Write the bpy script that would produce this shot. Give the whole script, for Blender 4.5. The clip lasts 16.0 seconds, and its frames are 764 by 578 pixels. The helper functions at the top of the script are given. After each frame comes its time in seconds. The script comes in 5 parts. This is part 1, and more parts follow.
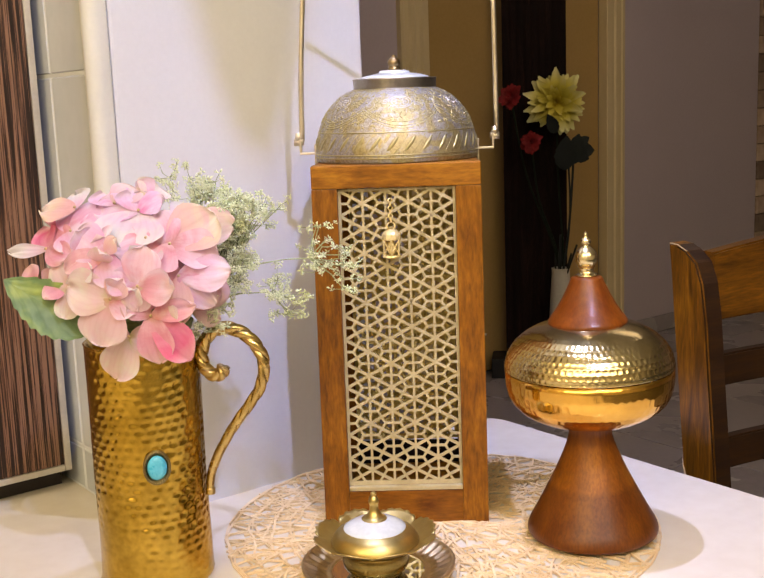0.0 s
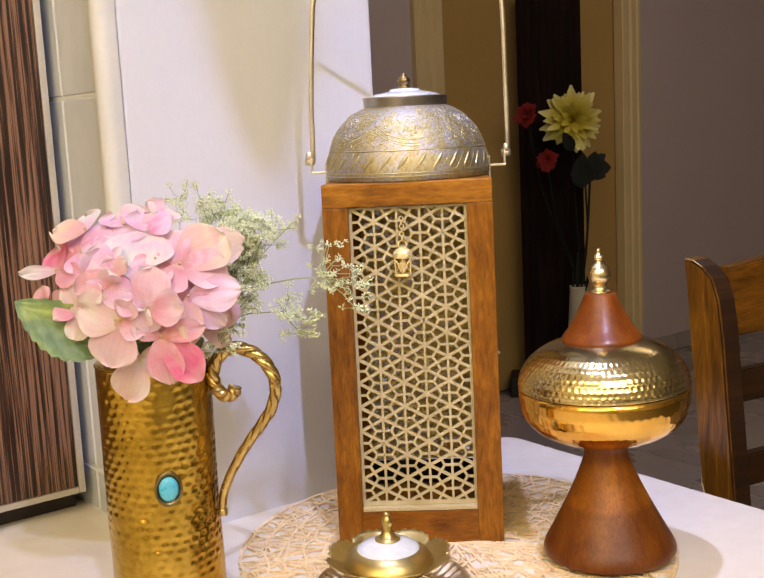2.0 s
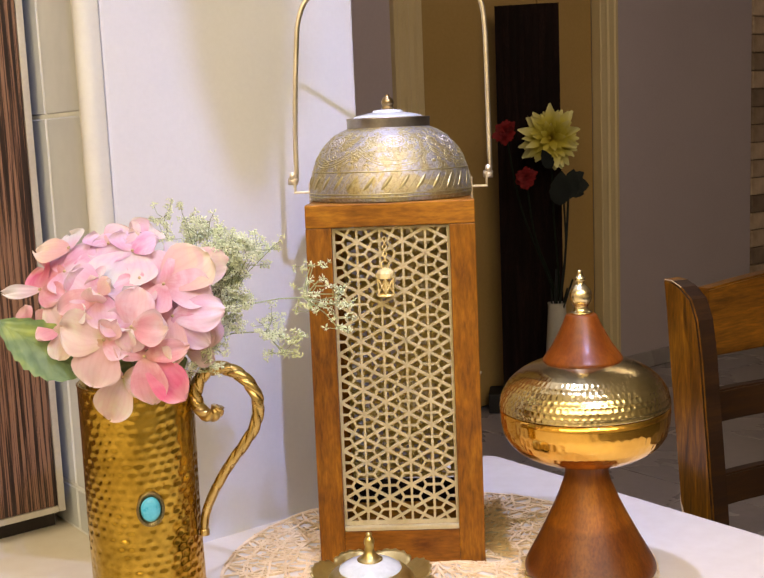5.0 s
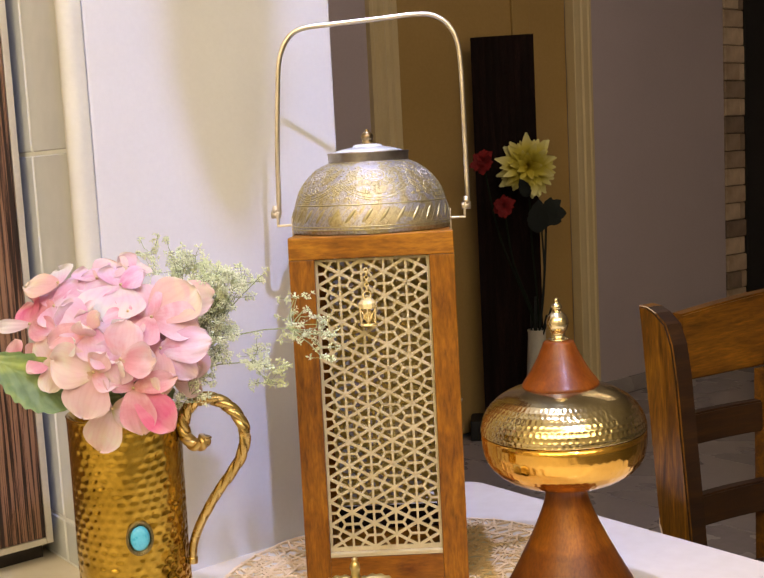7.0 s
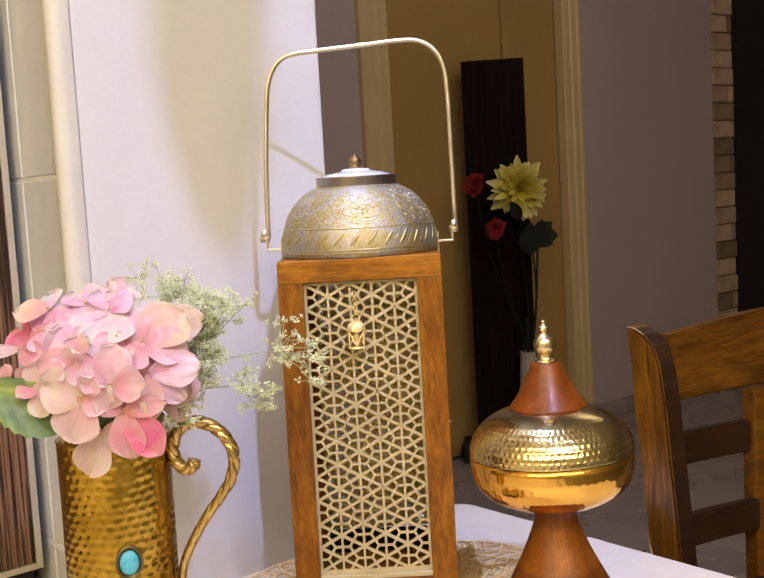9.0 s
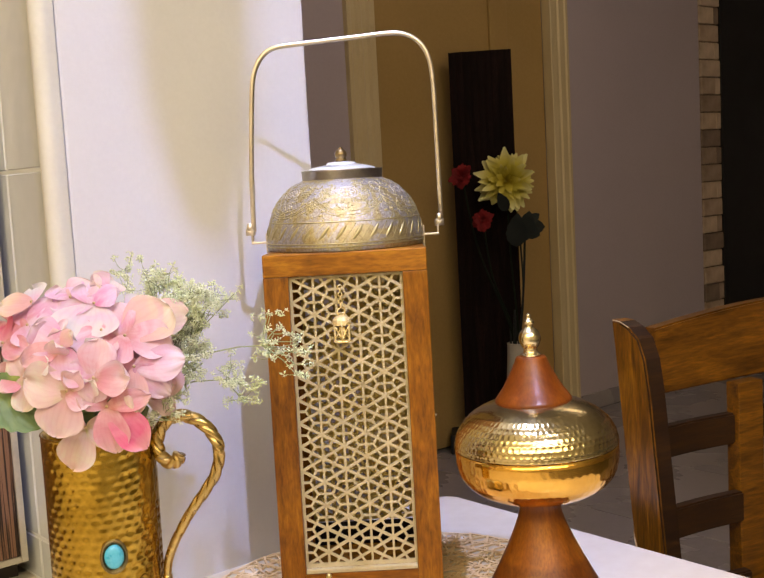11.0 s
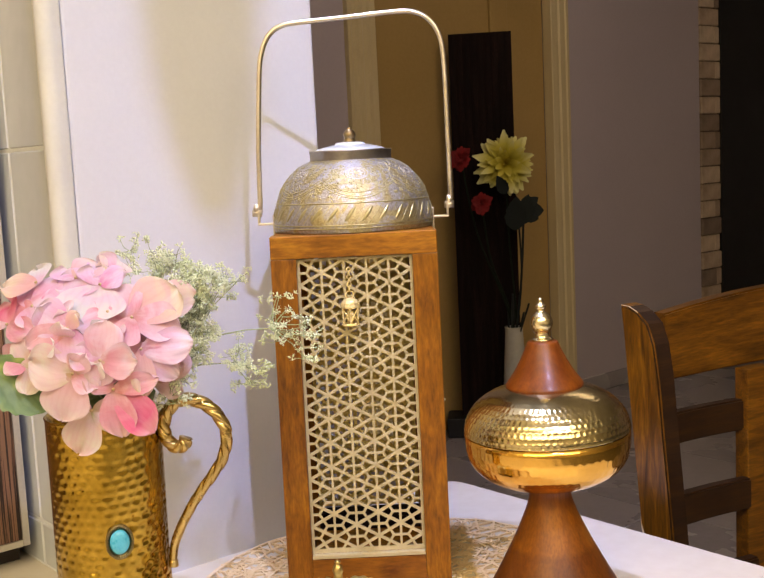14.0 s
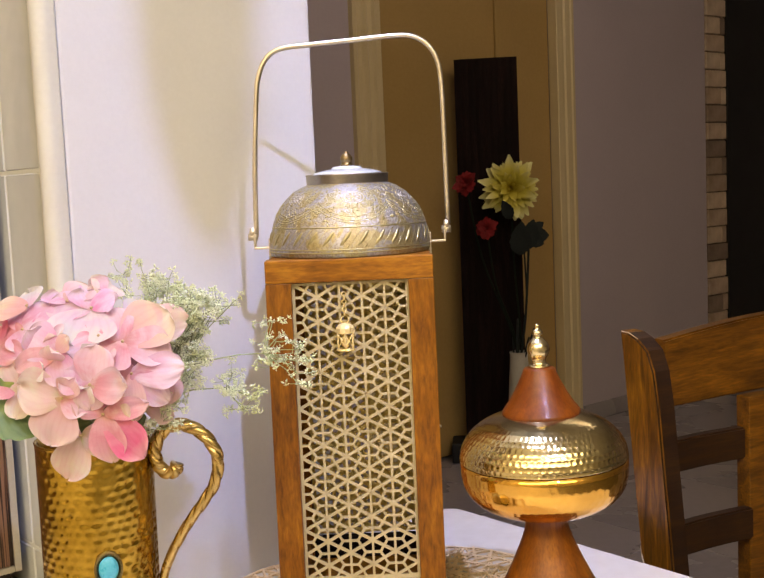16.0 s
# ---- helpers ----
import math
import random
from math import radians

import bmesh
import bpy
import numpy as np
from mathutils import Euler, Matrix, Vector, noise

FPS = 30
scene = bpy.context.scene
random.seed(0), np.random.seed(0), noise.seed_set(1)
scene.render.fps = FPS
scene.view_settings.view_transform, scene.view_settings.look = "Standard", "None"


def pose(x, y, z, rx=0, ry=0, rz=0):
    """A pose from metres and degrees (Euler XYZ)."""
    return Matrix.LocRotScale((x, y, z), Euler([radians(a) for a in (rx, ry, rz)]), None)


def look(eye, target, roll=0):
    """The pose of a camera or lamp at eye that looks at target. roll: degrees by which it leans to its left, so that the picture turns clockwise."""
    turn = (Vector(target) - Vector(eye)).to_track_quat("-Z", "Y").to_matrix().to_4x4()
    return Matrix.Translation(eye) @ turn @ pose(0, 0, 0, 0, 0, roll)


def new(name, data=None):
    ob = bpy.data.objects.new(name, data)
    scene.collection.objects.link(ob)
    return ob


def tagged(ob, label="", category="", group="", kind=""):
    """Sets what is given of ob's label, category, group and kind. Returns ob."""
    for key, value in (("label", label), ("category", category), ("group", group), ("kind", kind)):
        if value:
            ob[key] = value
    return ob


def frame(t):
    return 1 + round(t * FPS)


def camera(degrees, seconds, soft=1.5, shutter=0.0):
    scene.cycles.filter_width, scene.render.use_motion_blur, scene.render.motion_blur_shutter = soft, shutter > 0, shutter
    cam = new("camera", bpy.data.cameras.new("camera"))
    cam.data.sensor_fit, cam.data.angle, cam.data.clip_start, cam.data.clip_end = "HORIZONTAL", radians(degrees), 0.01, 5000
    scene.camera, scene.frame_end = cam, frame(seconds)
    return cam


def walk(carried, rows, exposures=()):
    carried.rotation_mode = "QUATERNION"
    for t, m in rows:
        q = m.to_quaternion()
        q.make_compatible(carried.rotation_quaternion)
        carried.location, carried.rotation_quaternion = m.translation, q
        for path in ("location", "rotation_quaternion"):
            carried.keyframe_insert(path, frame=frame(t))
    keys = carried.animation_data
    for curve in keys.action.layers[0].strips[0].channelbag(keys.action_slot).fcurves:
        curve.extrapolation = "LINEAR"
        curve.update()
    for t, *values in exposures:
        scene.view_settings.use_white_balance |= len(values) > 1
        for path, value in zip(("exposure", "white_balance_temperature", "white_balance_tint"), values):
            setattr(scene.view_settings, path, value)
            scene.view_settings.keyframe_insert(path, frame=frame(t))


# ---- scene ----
cam = camera(39.28, 16.0, soft=1.5)
COUNTER, TURN = 0.75, -40.0
# seconds, then place and turn over the counter, in the lantern's own axes
ROWS = [
    (0.0, 0.0236, -0.9118, 0.3784, 2.06, -10.07, 2.07),
    (0.5, 0.0238, -0.9063, 0.3750, 2.27, -9.90, 2.23),
    (1.0, 0.0225, -0.9043, 0.3729, 2.56, -9.68, 2.40),
    (1.5, 0.0271, -0.9154, 0.3788, 2.78, -9.26, 2.54),
    (2.0, 0.0294, -0.9073, 0.3762, 2.97, -8.96, 2.77),
    (2.5, 0.0287, -0.9014, 0.3721, 3.10, -8.73, 2.89),
    (3.0, 0.0329, -0.9114, 0.3766, 2.95, -8.41, 2.88),
    (5.5, 0.0243, -0.9111, 0.3815, 1.45, -8.13, 2.31),
    (6.0, 0.0224, -0.9136, 0.3814, 1.04, -7.84, 2.42),
    (6.5, 0.0227, -0.9227, 0.3831, 0.81, -7.30, 2.67),
    (7.0, 0.0249, -0.9333, 0.3854, 0.70, -6.72, 2.93),
    (7.5, 0.0250, -0.9409, 0.3885, 0.71, -6.12, 3.11),
    (8.0, 0.0270, -0.9490, 0.3909, 0.70, -5.71, 3.25),
    (8.5, 0.0277, -0.9483, 0.3932, 0.57, -5.50, 3.24),
    (9.0, 0.0296, -0.9396, 0.3861, 0.32, -5.52, 3.23),
    (9.5, 0.0301, -0.9421, 0.3883, 0.03, -5.68, 3.15),
    (12.0, 0.0322, -0.9331, 0.3885, -0.40, -6.46, 3.02),
    (12.5, 0.0246, -0.9205, 0.3815, -0.41, -6.82, 2.97),
    (13.0, 0.0195, -0.9112, 0.3782, -0.46, -7.11, 2.96),
    (13.5, 0.0193, -0.9188, 0.3827, -0.56, -7.17, 2.89),
    (14.0, 0.0189, -0.9245, 0.3875, -0.58, -6.98, 2.73),
    (14.5, 0.0224, -0.9153, 0.3818, -0.45, -6.75, 2.66),
    (15.0, 0.0260, -0.9102, 0.3835, -0.37, -6.38, 2.57),
    (15.5, 0.0292, -0.9135, 0.3848, -0.24, -6.03, 2.56),
    (16.0, 0.0290, -0.9165, 0.3870, -0.16, -5.68, 2.46),
]
TABLE = pose(0, 0, COUNTER, 0, 0, TURN)
walk(cam, [(t, TABLE @ pose(x, y, z, 90 + pitch, roll, yaw)) for t, x, y, z, yaw, pitch, roll in ROWS])

# ---- light ----
world = bpy.data.worlds.new("world")
scene.world = world
world.use_nodes = True
world.node_tree.nodes["Background"].inputs["Color"].default_value = (1.0, 0.86, 0.68, 1)
world.node_tree.nodes["Background"].inputs["Strength"].default_value = 0.03
scene.view_settings.exposure = -0.30


def lamp(name, where, target, power, color, size, spread=180.0):
    data = bpy.data.lights.new(name, "AREA")
    data.shape, data.size, data.energy, data.color, data.spread = "DISK", size, power, color, radians(spread)
    ob = new(name, data)
    ob.matrix_world = look(where, target)
    return ob


def globe(name, where, power, color, radius):
    data = bpy.data.lights.new(name, "POINT")
    data.energy, data.color, data.shadow_soft_size = power, color, radius
    ob = new(name, data)
    ob.location = where
    return ob


COOL, WARM = (0.50, 0.56, 1.0), (1.0, 0.82, 0.50)
lamp("ceiling_downlight_lamp", (-0.075, 0.005, 2.66), (0.12, -0.10, 0.75), 1.55, (0.56, 0.60, 1.0), 0.02, 40)
lamp("ceiling_downlight_lamp", (-0.58, -1.36, 2.66), (0.16, 0.05, 1.05), 3.1, COOL, 0.05, 44)
globe("kitchen_ceiling_lamp", (-1.60, -1.50, 2.38), 88.0, WARM, 0.55)
globe("kitchen_ceiling_lamp", (-0.45, -2.10, 2.42), 84.0, WARM, 0.55)
globe("kitchen_ceiling_lamp", (-2.10, -0.72, 2.36), 62.0, WARM, 0.50)
lamp("hall_ceiling_lamp", (2.05, 0.60, 2.62), (2.6, 1.9, 0.8), 12.4, (1.0, 0.78, 0.62), 0.9)

# ---- materials ----
def nodes_of(name):
    m = bpy.data.materials.new(name)
    m.use_nodes = True
    nt = m.node_tree
    return m, nt, nt.nodes["Principled BSDF"]


def ramp(nt, fac, stops):
    r = nt.nodes.new("ShaderNodeValToRGB")
    els = r.color_ramp.elements
    while len(els) < len(stops):
        els.new(0.5)
    for e, (p, c) in zip(els, stops):
        e.position, e.color = p, (*c, 1)
    nt.links.new(fac, r.inputs["Fac"])
    return r.outputs["Color"]


def coords(nt, scale=(1, 1, 1), turn=(0, 0, 0), kind="Object"):
    c = nt.nodes.new("ShaderNodeTexCoord")
    mp = nt.nodes.new("ShaderNodeMapping")
    mp.inputs["Scale"].default_value = scale
    mp.inputs["Rotation"].default_value = [radians(a) for a in turn]
    nt.links.new(c.outputs[kind], mp.inputs["Vector"])
    return mp.outputs["Vector"]


def noise_of(nt, vec, scale, detail=4.0, rough=0.55, distortion=0.0):
    n = nt.nodes.new("ShaderNodeTexNoise")
    n.inputs["Scale"].default_value, n.inputs["Detail"].default_value = scale, detail
    n.inputs["Roughness"].default_value, n.inputs["Distortion"].default_value = rough, distortion
    nt.links.new(vec, n.inputs["Vector"])
    return n.outputs["Fac"]


def bump(nt, bsdf, height, strength, distance):
    b = nt.nodes.new("ShaderNodeBump")
    b.inputs["Strength"].default_value, b.inputs["Distance"].default_value = strength, distance
    nt.links.new(height, b.inputs["Height"])
    nt.links.new(b.outputs["Normal"], bsdf.inputs["Normal"])


def blend(nt, a, b, fac, mode="MIX"):
    m = nt.nodes.new("ShaderNodeMix")
    m.data_type, m.blend_type = "RGBA", mode
    for sock, v in ((m.inputs[0], fac), (m.inputs[6], a), (m.inputs[7], b)):
        if isinstance(v, bpy.types.NodeSocket):
            nt.links.new(v, sock)
        elif isinstance(v, tuple):
            sock.default_value = (*v, 1)
        else:
            sock.default_value = v
    return m.outputs[2]


def surface(name, dark, light, rough=0.5, metal=0.0, scale=8.0, fine=120.0, relief=0.15, depth=0.001, stretch=(1, 1, 1), rough_var=0.12, coat=0.0):
    """A mottled surface: coarse and fine variation of colour and gloss, with fine relief."""
    m, nt, b = nodes_of(name)
    vec = coords(nt, stretch)
    coarse, grain = noise_of(nt, vec, scale), noise_of(nt, vec, fine, 3.0)
    mixed = nt.nodes.new("ShaderNodeMath")
    mixed.operation = "MULTIPLY_ADD"
    mixed.inputs[1].default_value = 0.35
    nt.links.new(grain, mixed.inputs[0])
    half = nt.nodes.new("ShaderNodeMath")
    half.operation = "MULTIPLY"
    half.inputs[1].default_value = 0.65
    nt.links.new(coarse, half.inputs[0])
    nt.links.new(half.outputs[0], mixed.inputs[2])
    nt.links.new(ramp(nt, mixed.outputs[0], [(0.3, dark), (0.7, light)]), b.inputs["Base Color"])
    r = nt.nodes.new("ShaderNodeMapRange")
    r.inputs["To Min"].default_value, r.inputs["To Max"].default_value = max(rough - rough_var, 0.02), rough + rough_var
    nt.links.new(coarse, r.inputs["Value"])
    nt.links.new(r.outputs["Result"], b.inputs["Roughness"])
    b.inputs["Metallic"].default_value = metal
    b.inputs["Coat Weight"].default_value = coat
    b.inputs["Coat Roughness"].default_value = 0.15
    if relief:
        bump(nt, b, grain, relief, depth)
    return m


def wood(name, dark, mid, light, axis="z", rings=60.0, rough=0.38, coat=0.25, streak=0.5, pores=560.0, long=0.11, warp=1.2, knot=None, layers=None):
    """Varnished wood, its grain along one axis of the object; each board differs a little."""
    m, nt, b = nodes_of(name)
    st = {"x": (long, 1, 1), "y": (1, long, 1), "z": (1, 1, long)}[axis]
    info = nt.nodes.new("ShaderNodeObjectInfo")

    def shifted(vec):
        add = nt.nodes.new("ShaderNodeVectorMath")
        add.operation = "ADD"
        nt.links.new(vec, add.inputs[0])
        nt.links.new(info.outputs["Random"], add.inputs[1])
        return add.outputs["Vector"]

    vec = shifted(coords(nt, st))
    big = noise_of(nt, vec, rings, 5.0, 0.6, warp)
    fine = noise_of(nt, vec, pores, 3.0)
    blot = noise_of(nt, shifted(coords(nt)), 24.0, 4.0)
    col = ramp(nt, big, [(0.28, dark), (0.5, mid), (0.72, light)])
    col = blend(nt, col, ramp(nt, fine, [(0.35, tuple(c * 0.55 for c in dark)), (0.62, (1, 1, 1))]), streak, "MULTIPLY")
    col = blend(nt, col, ramp(nt, blot, [(0.35, (0.62, 0.55, 0.5)), (0.65, (1, 1, 1))]), 0.55, "MULTIPLY")
    col = blend(nt, col, ramp(nt, info.outputs["Random"], [(0.0, (0.78, 0.70, 0.62)), (1.0, (1, 1, 1))]), 1.0, "MULTIPLY")
    if layers:
        sep = nt.nodes.new("ShaderNodeSeparateXYZ")
        nt.links.new(coords(nt), sep.inputs["Vector"])
        wob = nt.nodes.new("ShaderNodeMath")
        wob.operation = "MULTIPLY_ADD"
        wob.inputs[1].default_value = 0.016
        nt.links.new(noise_of(nt, coords(nt), 9.0, 2.0), wob.inputs[0])
        nt.links.new(sep.outputs["Z"], wob.inputs[2])
        col = blend(nt, col, ramp(nt, wob.outputs[0], layers), 1.0, "MULTIPLY")
    if knot:
        away = nt.nodes.new("ShaderNodeVectorMath")
        away.operation = "DISTANCE"
        nt.links.new(coords(nt, (0.62, 0.0, 1)), away.inputs[0])
        away.inputs[1].default_value = (knot[0] * 0.62, 0, knot[1])
        wob = nt.nodes.new("ShaderNodeMath")
        wob.operation = "MULTIPLY_ADD"
        wob.inputs[1].default_value = 0.009
        nt.links.new(noise_of(nt, coords(nt), 60.0, 3.0), wob.inputs[0])
        nt.links.new(away.outputs["Value"], wob.inputs[2])
        col = blend(nt, col, ramp(nt, wob.outputs[0], [(0.0045, (0.34, 0.22, 0.16)), (0.0078, (0.70, 0.62, 0.55)), (0.0088, (0.42, 0.30, 0.24)), (0.0125, (1, 1, 1))]), 0.85, "MULTIPLY")
    nt.links.new(col, b.inputs["Base Color"])
    r = nt.nodes.new("ShaderNodeMapRange")
    r.inputs["To Min"].default_value, r.inputs["To Max"].default_value = rough - 0.08, rough + 0.15
    nt.links.new(blot, r.inputs["Value"])
    nt.links.new(r.outputs["Result"], b.inputs["Roughness"])
    b.inputs["Coat Weight"].default_value, b.inputs["Coat Roughness"].default_value = coat, 0.2
    b.inputs["Specular IOR Level"].default_value = 0.3
    bump(nt, b, fine, 0.18, 0.0006)
    return m


WALL_WHITE = surface("white_paint", (0.62, 0.635, 0.685), (0.68, 0.695, 0.745), 0.55, scale=5, fine=260, relief=0.05, depth=0.0006)
WALL_GREY = surface("lilac_grey_paint", (0.43, 0.375, 0.44), (0.49, 0.43, 0.50), 0.7, scale=2, fine=120, relief=0.05)
WALL_PLAIN = surface("kitchen_wall_paint", (0.58, 0.52, 0.44), (0.64, 0.58, 0.50), 0.7, scale=2, fine=90, relief=0.05)
CEILING = surface("ceiling_paint", (0.72, 0.70, 0.66), (0.78, 0.76, 0.72), 0.8, scale=2, fine=90, relief=0.05)
CREAM = surface("cream_paint", (0.60, 0.49, 0.28), (0.68, 0.57, 0.36), 0.45, scale=4, fine=150, relief=0.05)
TRIM_CREAM = surface("cream_plastic", (0.56, 0.565, 0.54), (0.64, 0.645, 0.61), 0.40, scale=10, fine=200, relief=0.04)
TILE_GREY = surface("grey_glazed_tile", (0.50, 0.53, 0.57), (0.58, 0.61, 0.65), 0.22, scale=7, fine=60, relief=0.04, coat=0.3)
GROUT = surface("pale_grout", (0.54, 0.56, 0.58), (0.62, 0.64, 0.66), 0.8, scale=30, fine=300, relief=0.3)
FLOOR_TILE = surface("grey_floor_tile", (0.28, 0.255, 0.28), (0.36, 0.33, 0.355), 0.28, scale=3, fine=40, relief=0.03)
FLOOR_GROUT = surface("dark_grout", (0.16, 0.155, 0.16), (0.20, 0.19, 0.20), 0.8, scale=20, fine=200)
MARBLE = surface("white_marble", (0.71, 0.64, 0.54), (0.80, 0.745, 0.66), 0.16, scale=9, fine=60, relief=0.0, rough_var=0.06)
DOOR_TAN = surface("tan_door_paint", (0.37, 0.245, 0.085), (0.45, 0.305, 0.115), 0.5, scale=2, fine=80, relief=0.05)
CHARCOAL = surface("black_lacquer", (0.004, 0.0035, 0.004), (0.008, 0.007, 0.008), 0.62, scale=6, fine=80, relief=0.02)
PLINTH = surface("dark_plinth", (0.012, 0.008, 0.007), (0.03, 0.02, 0.018), 0.5, scale=30, fine=200)
ALU = surface("brushed_aluminium", (0.55, 0.52, 0.48), (0.68, 0.65, 0.60), 0.35, 0.6, scale=20, fine=300, relief=0.05)
LANTERN_WOOD = wood("lantern_wood", (0.1414, 0.04485, 0.00345), (0.2714, 0.1, 0.00345), (0.3852, 0.1587, 0.0069), "z", rings=150, rough=0.40, coat=0.0, streak=0.3, long=0.2, warp=0.5)
LANTERN_RAIL = wood("lantern_rail_wood", (0.227, 0.084, 0.004), (0.386, 0.161, 0.007), (0.504, 0.231, 0.011), "x", rings=150, rough=0.40, coat=0.0, streak=0.3, long=0.2, warp=0.5)
LANTERN_KNOT = wood("knotty_rail_wood", (0.1782, 0.06095, 0.00345), (0.3001, 0.1138, 0.0069), (0.3898, 0.1621, 0.01035), "x", rings=150, rough=0.40, coat=0.0, streak=0.3, long=0.2, warp=0.5, knot=(0.020, 0.014))
TURNED_WOOD = wood("turned_wood", (0.17, 0.040, 0.003), (0.25, 0.068, 0.004), (0.32, 0.098, 0.006), "z", rings=40, rough=0.36, coat=0.15, streak=0.25)
TURNED_FOOT = wood("glued_turned_wood", (0.18, 0.052, 0.003), (0.28, 0.095, 0.005), (0.38, 0.145, 0.007), "z", rings=40, rough=0.42, coat=0.12, streak=0.3,
                   layers=[(0.052, (0.66, 0.56, 0.50)), (0.054, (1, 0.96, 0.90)), (0.088, (1, 1, 1)), (0.0895, (0.80, 0.72, 0.68))])
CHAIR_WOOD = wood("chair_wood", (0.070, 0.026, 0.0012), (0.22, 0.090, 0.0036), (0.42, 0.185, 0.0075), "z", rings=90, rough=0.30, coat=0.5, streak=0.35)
# Two darker copies of the chair wood: missing front light put into colour.
CHAIR_SHADED = wood("shaded_chair_wood", (0.012, 0.004, 0.001), (0.026, 0.009, 0.001), (0.048, 0.018, 0.0014), "x", rings=90, rough=0.45, coat=0.1, streak=0.35)
CHAIR_RAIL = wood("part_shaded_rail_wood", (0.070, 0.027, 0.0015), (0.17, 0.070, 0.0042), (0.30, 0.130, 0.0072), "x", rings=90, rough=0.32, coat=0.4, streak=0.35)
WORN = surface("bare_worn_wood", (0.40, 0.28, 0.16), (0.62, 0.50, 0.34), 0.6, scale=90, fine=400)
DARK_WOOD = wood("espresso_wood", (0.006, 0.0022, 0.0022), (0.012, 0.0045, 0.0045), (0.024, 0.010, 0.009), "z", rings=25, rough=0.75, coat=0.0)
DARK_WOOD.node_tree.nodes["Principled BSDF"].inputs["Specular IOR Level"].default_value = 0.15
BRASS = surface("aged_brass", (0.27, 0.165, 0.018), (0.74, 0.50, 0.085), 0.21, 1.0, scale=19, fine=180, relief=0.06, depth=0.0005)
BRASS_PALE = surface("pale_brass", (0.62, 0.55, 0.42), (0.78, 0.71, 0.57), 0.34, 1.0, scale=30, fine=220, relief=0.05)
TRAY_BRONZE = surface("brown_bronze", (0.45, 0.34, 0.19), (0.62, 0.48, 0.28), 0.46, 1.0, scale=50, fine=240, relief=0.08)
BRASS_DULL = surface("dull_brass", (0.44, 0.33, 0.11), (0.60, 0.47, 0.19), 0.40, 1.0, scale=24, fine=160, relief=0.06)
GRILLE = surface("gilt_lattice", (0.43, 0.36, 0.20), (0.58, 0.50, 0.31), 0.40, 0.25, scale=40, fine=300, relief=0.1)
PEWTER = surface("pewter", (0.30, 0.28, 0.26), (0.46, 0.43, 0.40), 0.32, 1.0, scale=40, fine=260, relief=0.08)
PEARL = surface("mother_of_pearl", (0.50, 0.54, 0.56), (0.67, 0.71, 0.73), 0.2, scale=90, fine=200, relief=0.02, coat=0.6)
TURQUOISE = surface("turquoise_stone", (0.05, 0.37, 0.56), (0.12, 0.52, 0.68), 0.3, scale=120, fine=500, relief=0.05, coat=0.3)
STRAW = surface("straw", (0.66, 0.47, 0.24), (0.86, 0.70, 0.46), 0.6, scale=60, fine=500, relief=0.2)
STEM = surface("green_stem", (0.24, 0.30, 0.14), (0.40, 0.47, 0.26), 0.5, scale=80, fine=300)
BUD = surface("pale_buds", (0.72, 0.82, 0.42), (0.95, 0.98, 0.78), 0.5, scale=55, fine=300)
VASE_WHITE = surface("white_ceramic", (0.42, 0.40, 0.36), (0.52, 0.50, 0.46), 0.35, scale=8, fine=80, relief=0.02)
YELLOW_PETAL, nt, b = nodes_of("pale_yellow_petal")
reach = nt.nodes.new("ShaderNodeVectorMath")
reach.operation = "LENGTH"
nt.links.new(coords(nt), reach.inputs[0])
share = nt.nodes.new("ShaderNodeMath")
share.operation = "MULTIPLY_ADD"
share.inputs[1].default_value, share.inputs[2].default_value = 7.6, -0.10
nt.links.new(reach.outputs["Value"], share.inputs[0])
nt.links.new(ramp(nt, share.outputs[0], [(0.10, (0.40, 0.31, 0.012)), (0.48, (0.64, 0.56, 0.08)), (0.90, (0.80, 0.79, 0.46))]), b.inputs["Base Color"])
bump(nt, b, noise_of(nt, coords(nt), 120.0, 3.0), 0.15, 0.001)
b.inputs["Roughness"].default_value = 0.6
RED_PETAL = surface("red_petal", (0.13, 0.002, 0.004), (0.26, 0.006, 0.010), 0.8, scale=40, fine=160)
DARK_LEAF = surface("dark_leaf", (0.006, 0.010, 0.010), (0.014, 0.020, 0.020), 0.85, scale=40, fine=160)
DARK_STEM = surface("dark_flower_stem", (0.006, 0.010, 0.006), (0.014, 0.020, 0.011), 0.85, scale=40, fine=200)
DARK_STEM.node_tree.nodes["Principled BSDF"].inputs["Specular IOR Level"].default_value = 0.15


# ---- mesh helpers ----
def part(name, bm, material, parent=None, label="", smooth=False):
    """Links a bmesh, or a (verts, faces) pair, as one mesh object under its thing."""
    me = bpy.data.meshes.new(name)
    if isinstance(bm, tuple):
        me.from_pydata(bm[0], [], bm[1])
    else:
        bmesh.ops.recalc_face_normals(bm, faces=bm.faces)
        bm.to_mesh(me)
        bm.free()
    me.materials.append(material)
    if smooth:
        me.polygons.foreach_set("use_smooth", [True] * len(me.polygons))
    ob = new(name, me)
    if parent:
        ob.parent = parent
    if label:
        tagged(ob, label)
    return ob


def thing(name, m, label, category, group=""):
    ob = new(name)
    ob.empty_display_size = 0.05
    ob.matrix_world = m
    return tagged(ob, label, category, group)


def setting(name, bm, material, label, category):
    return tagged(part(name, bm, material), label, category, kind="structure")


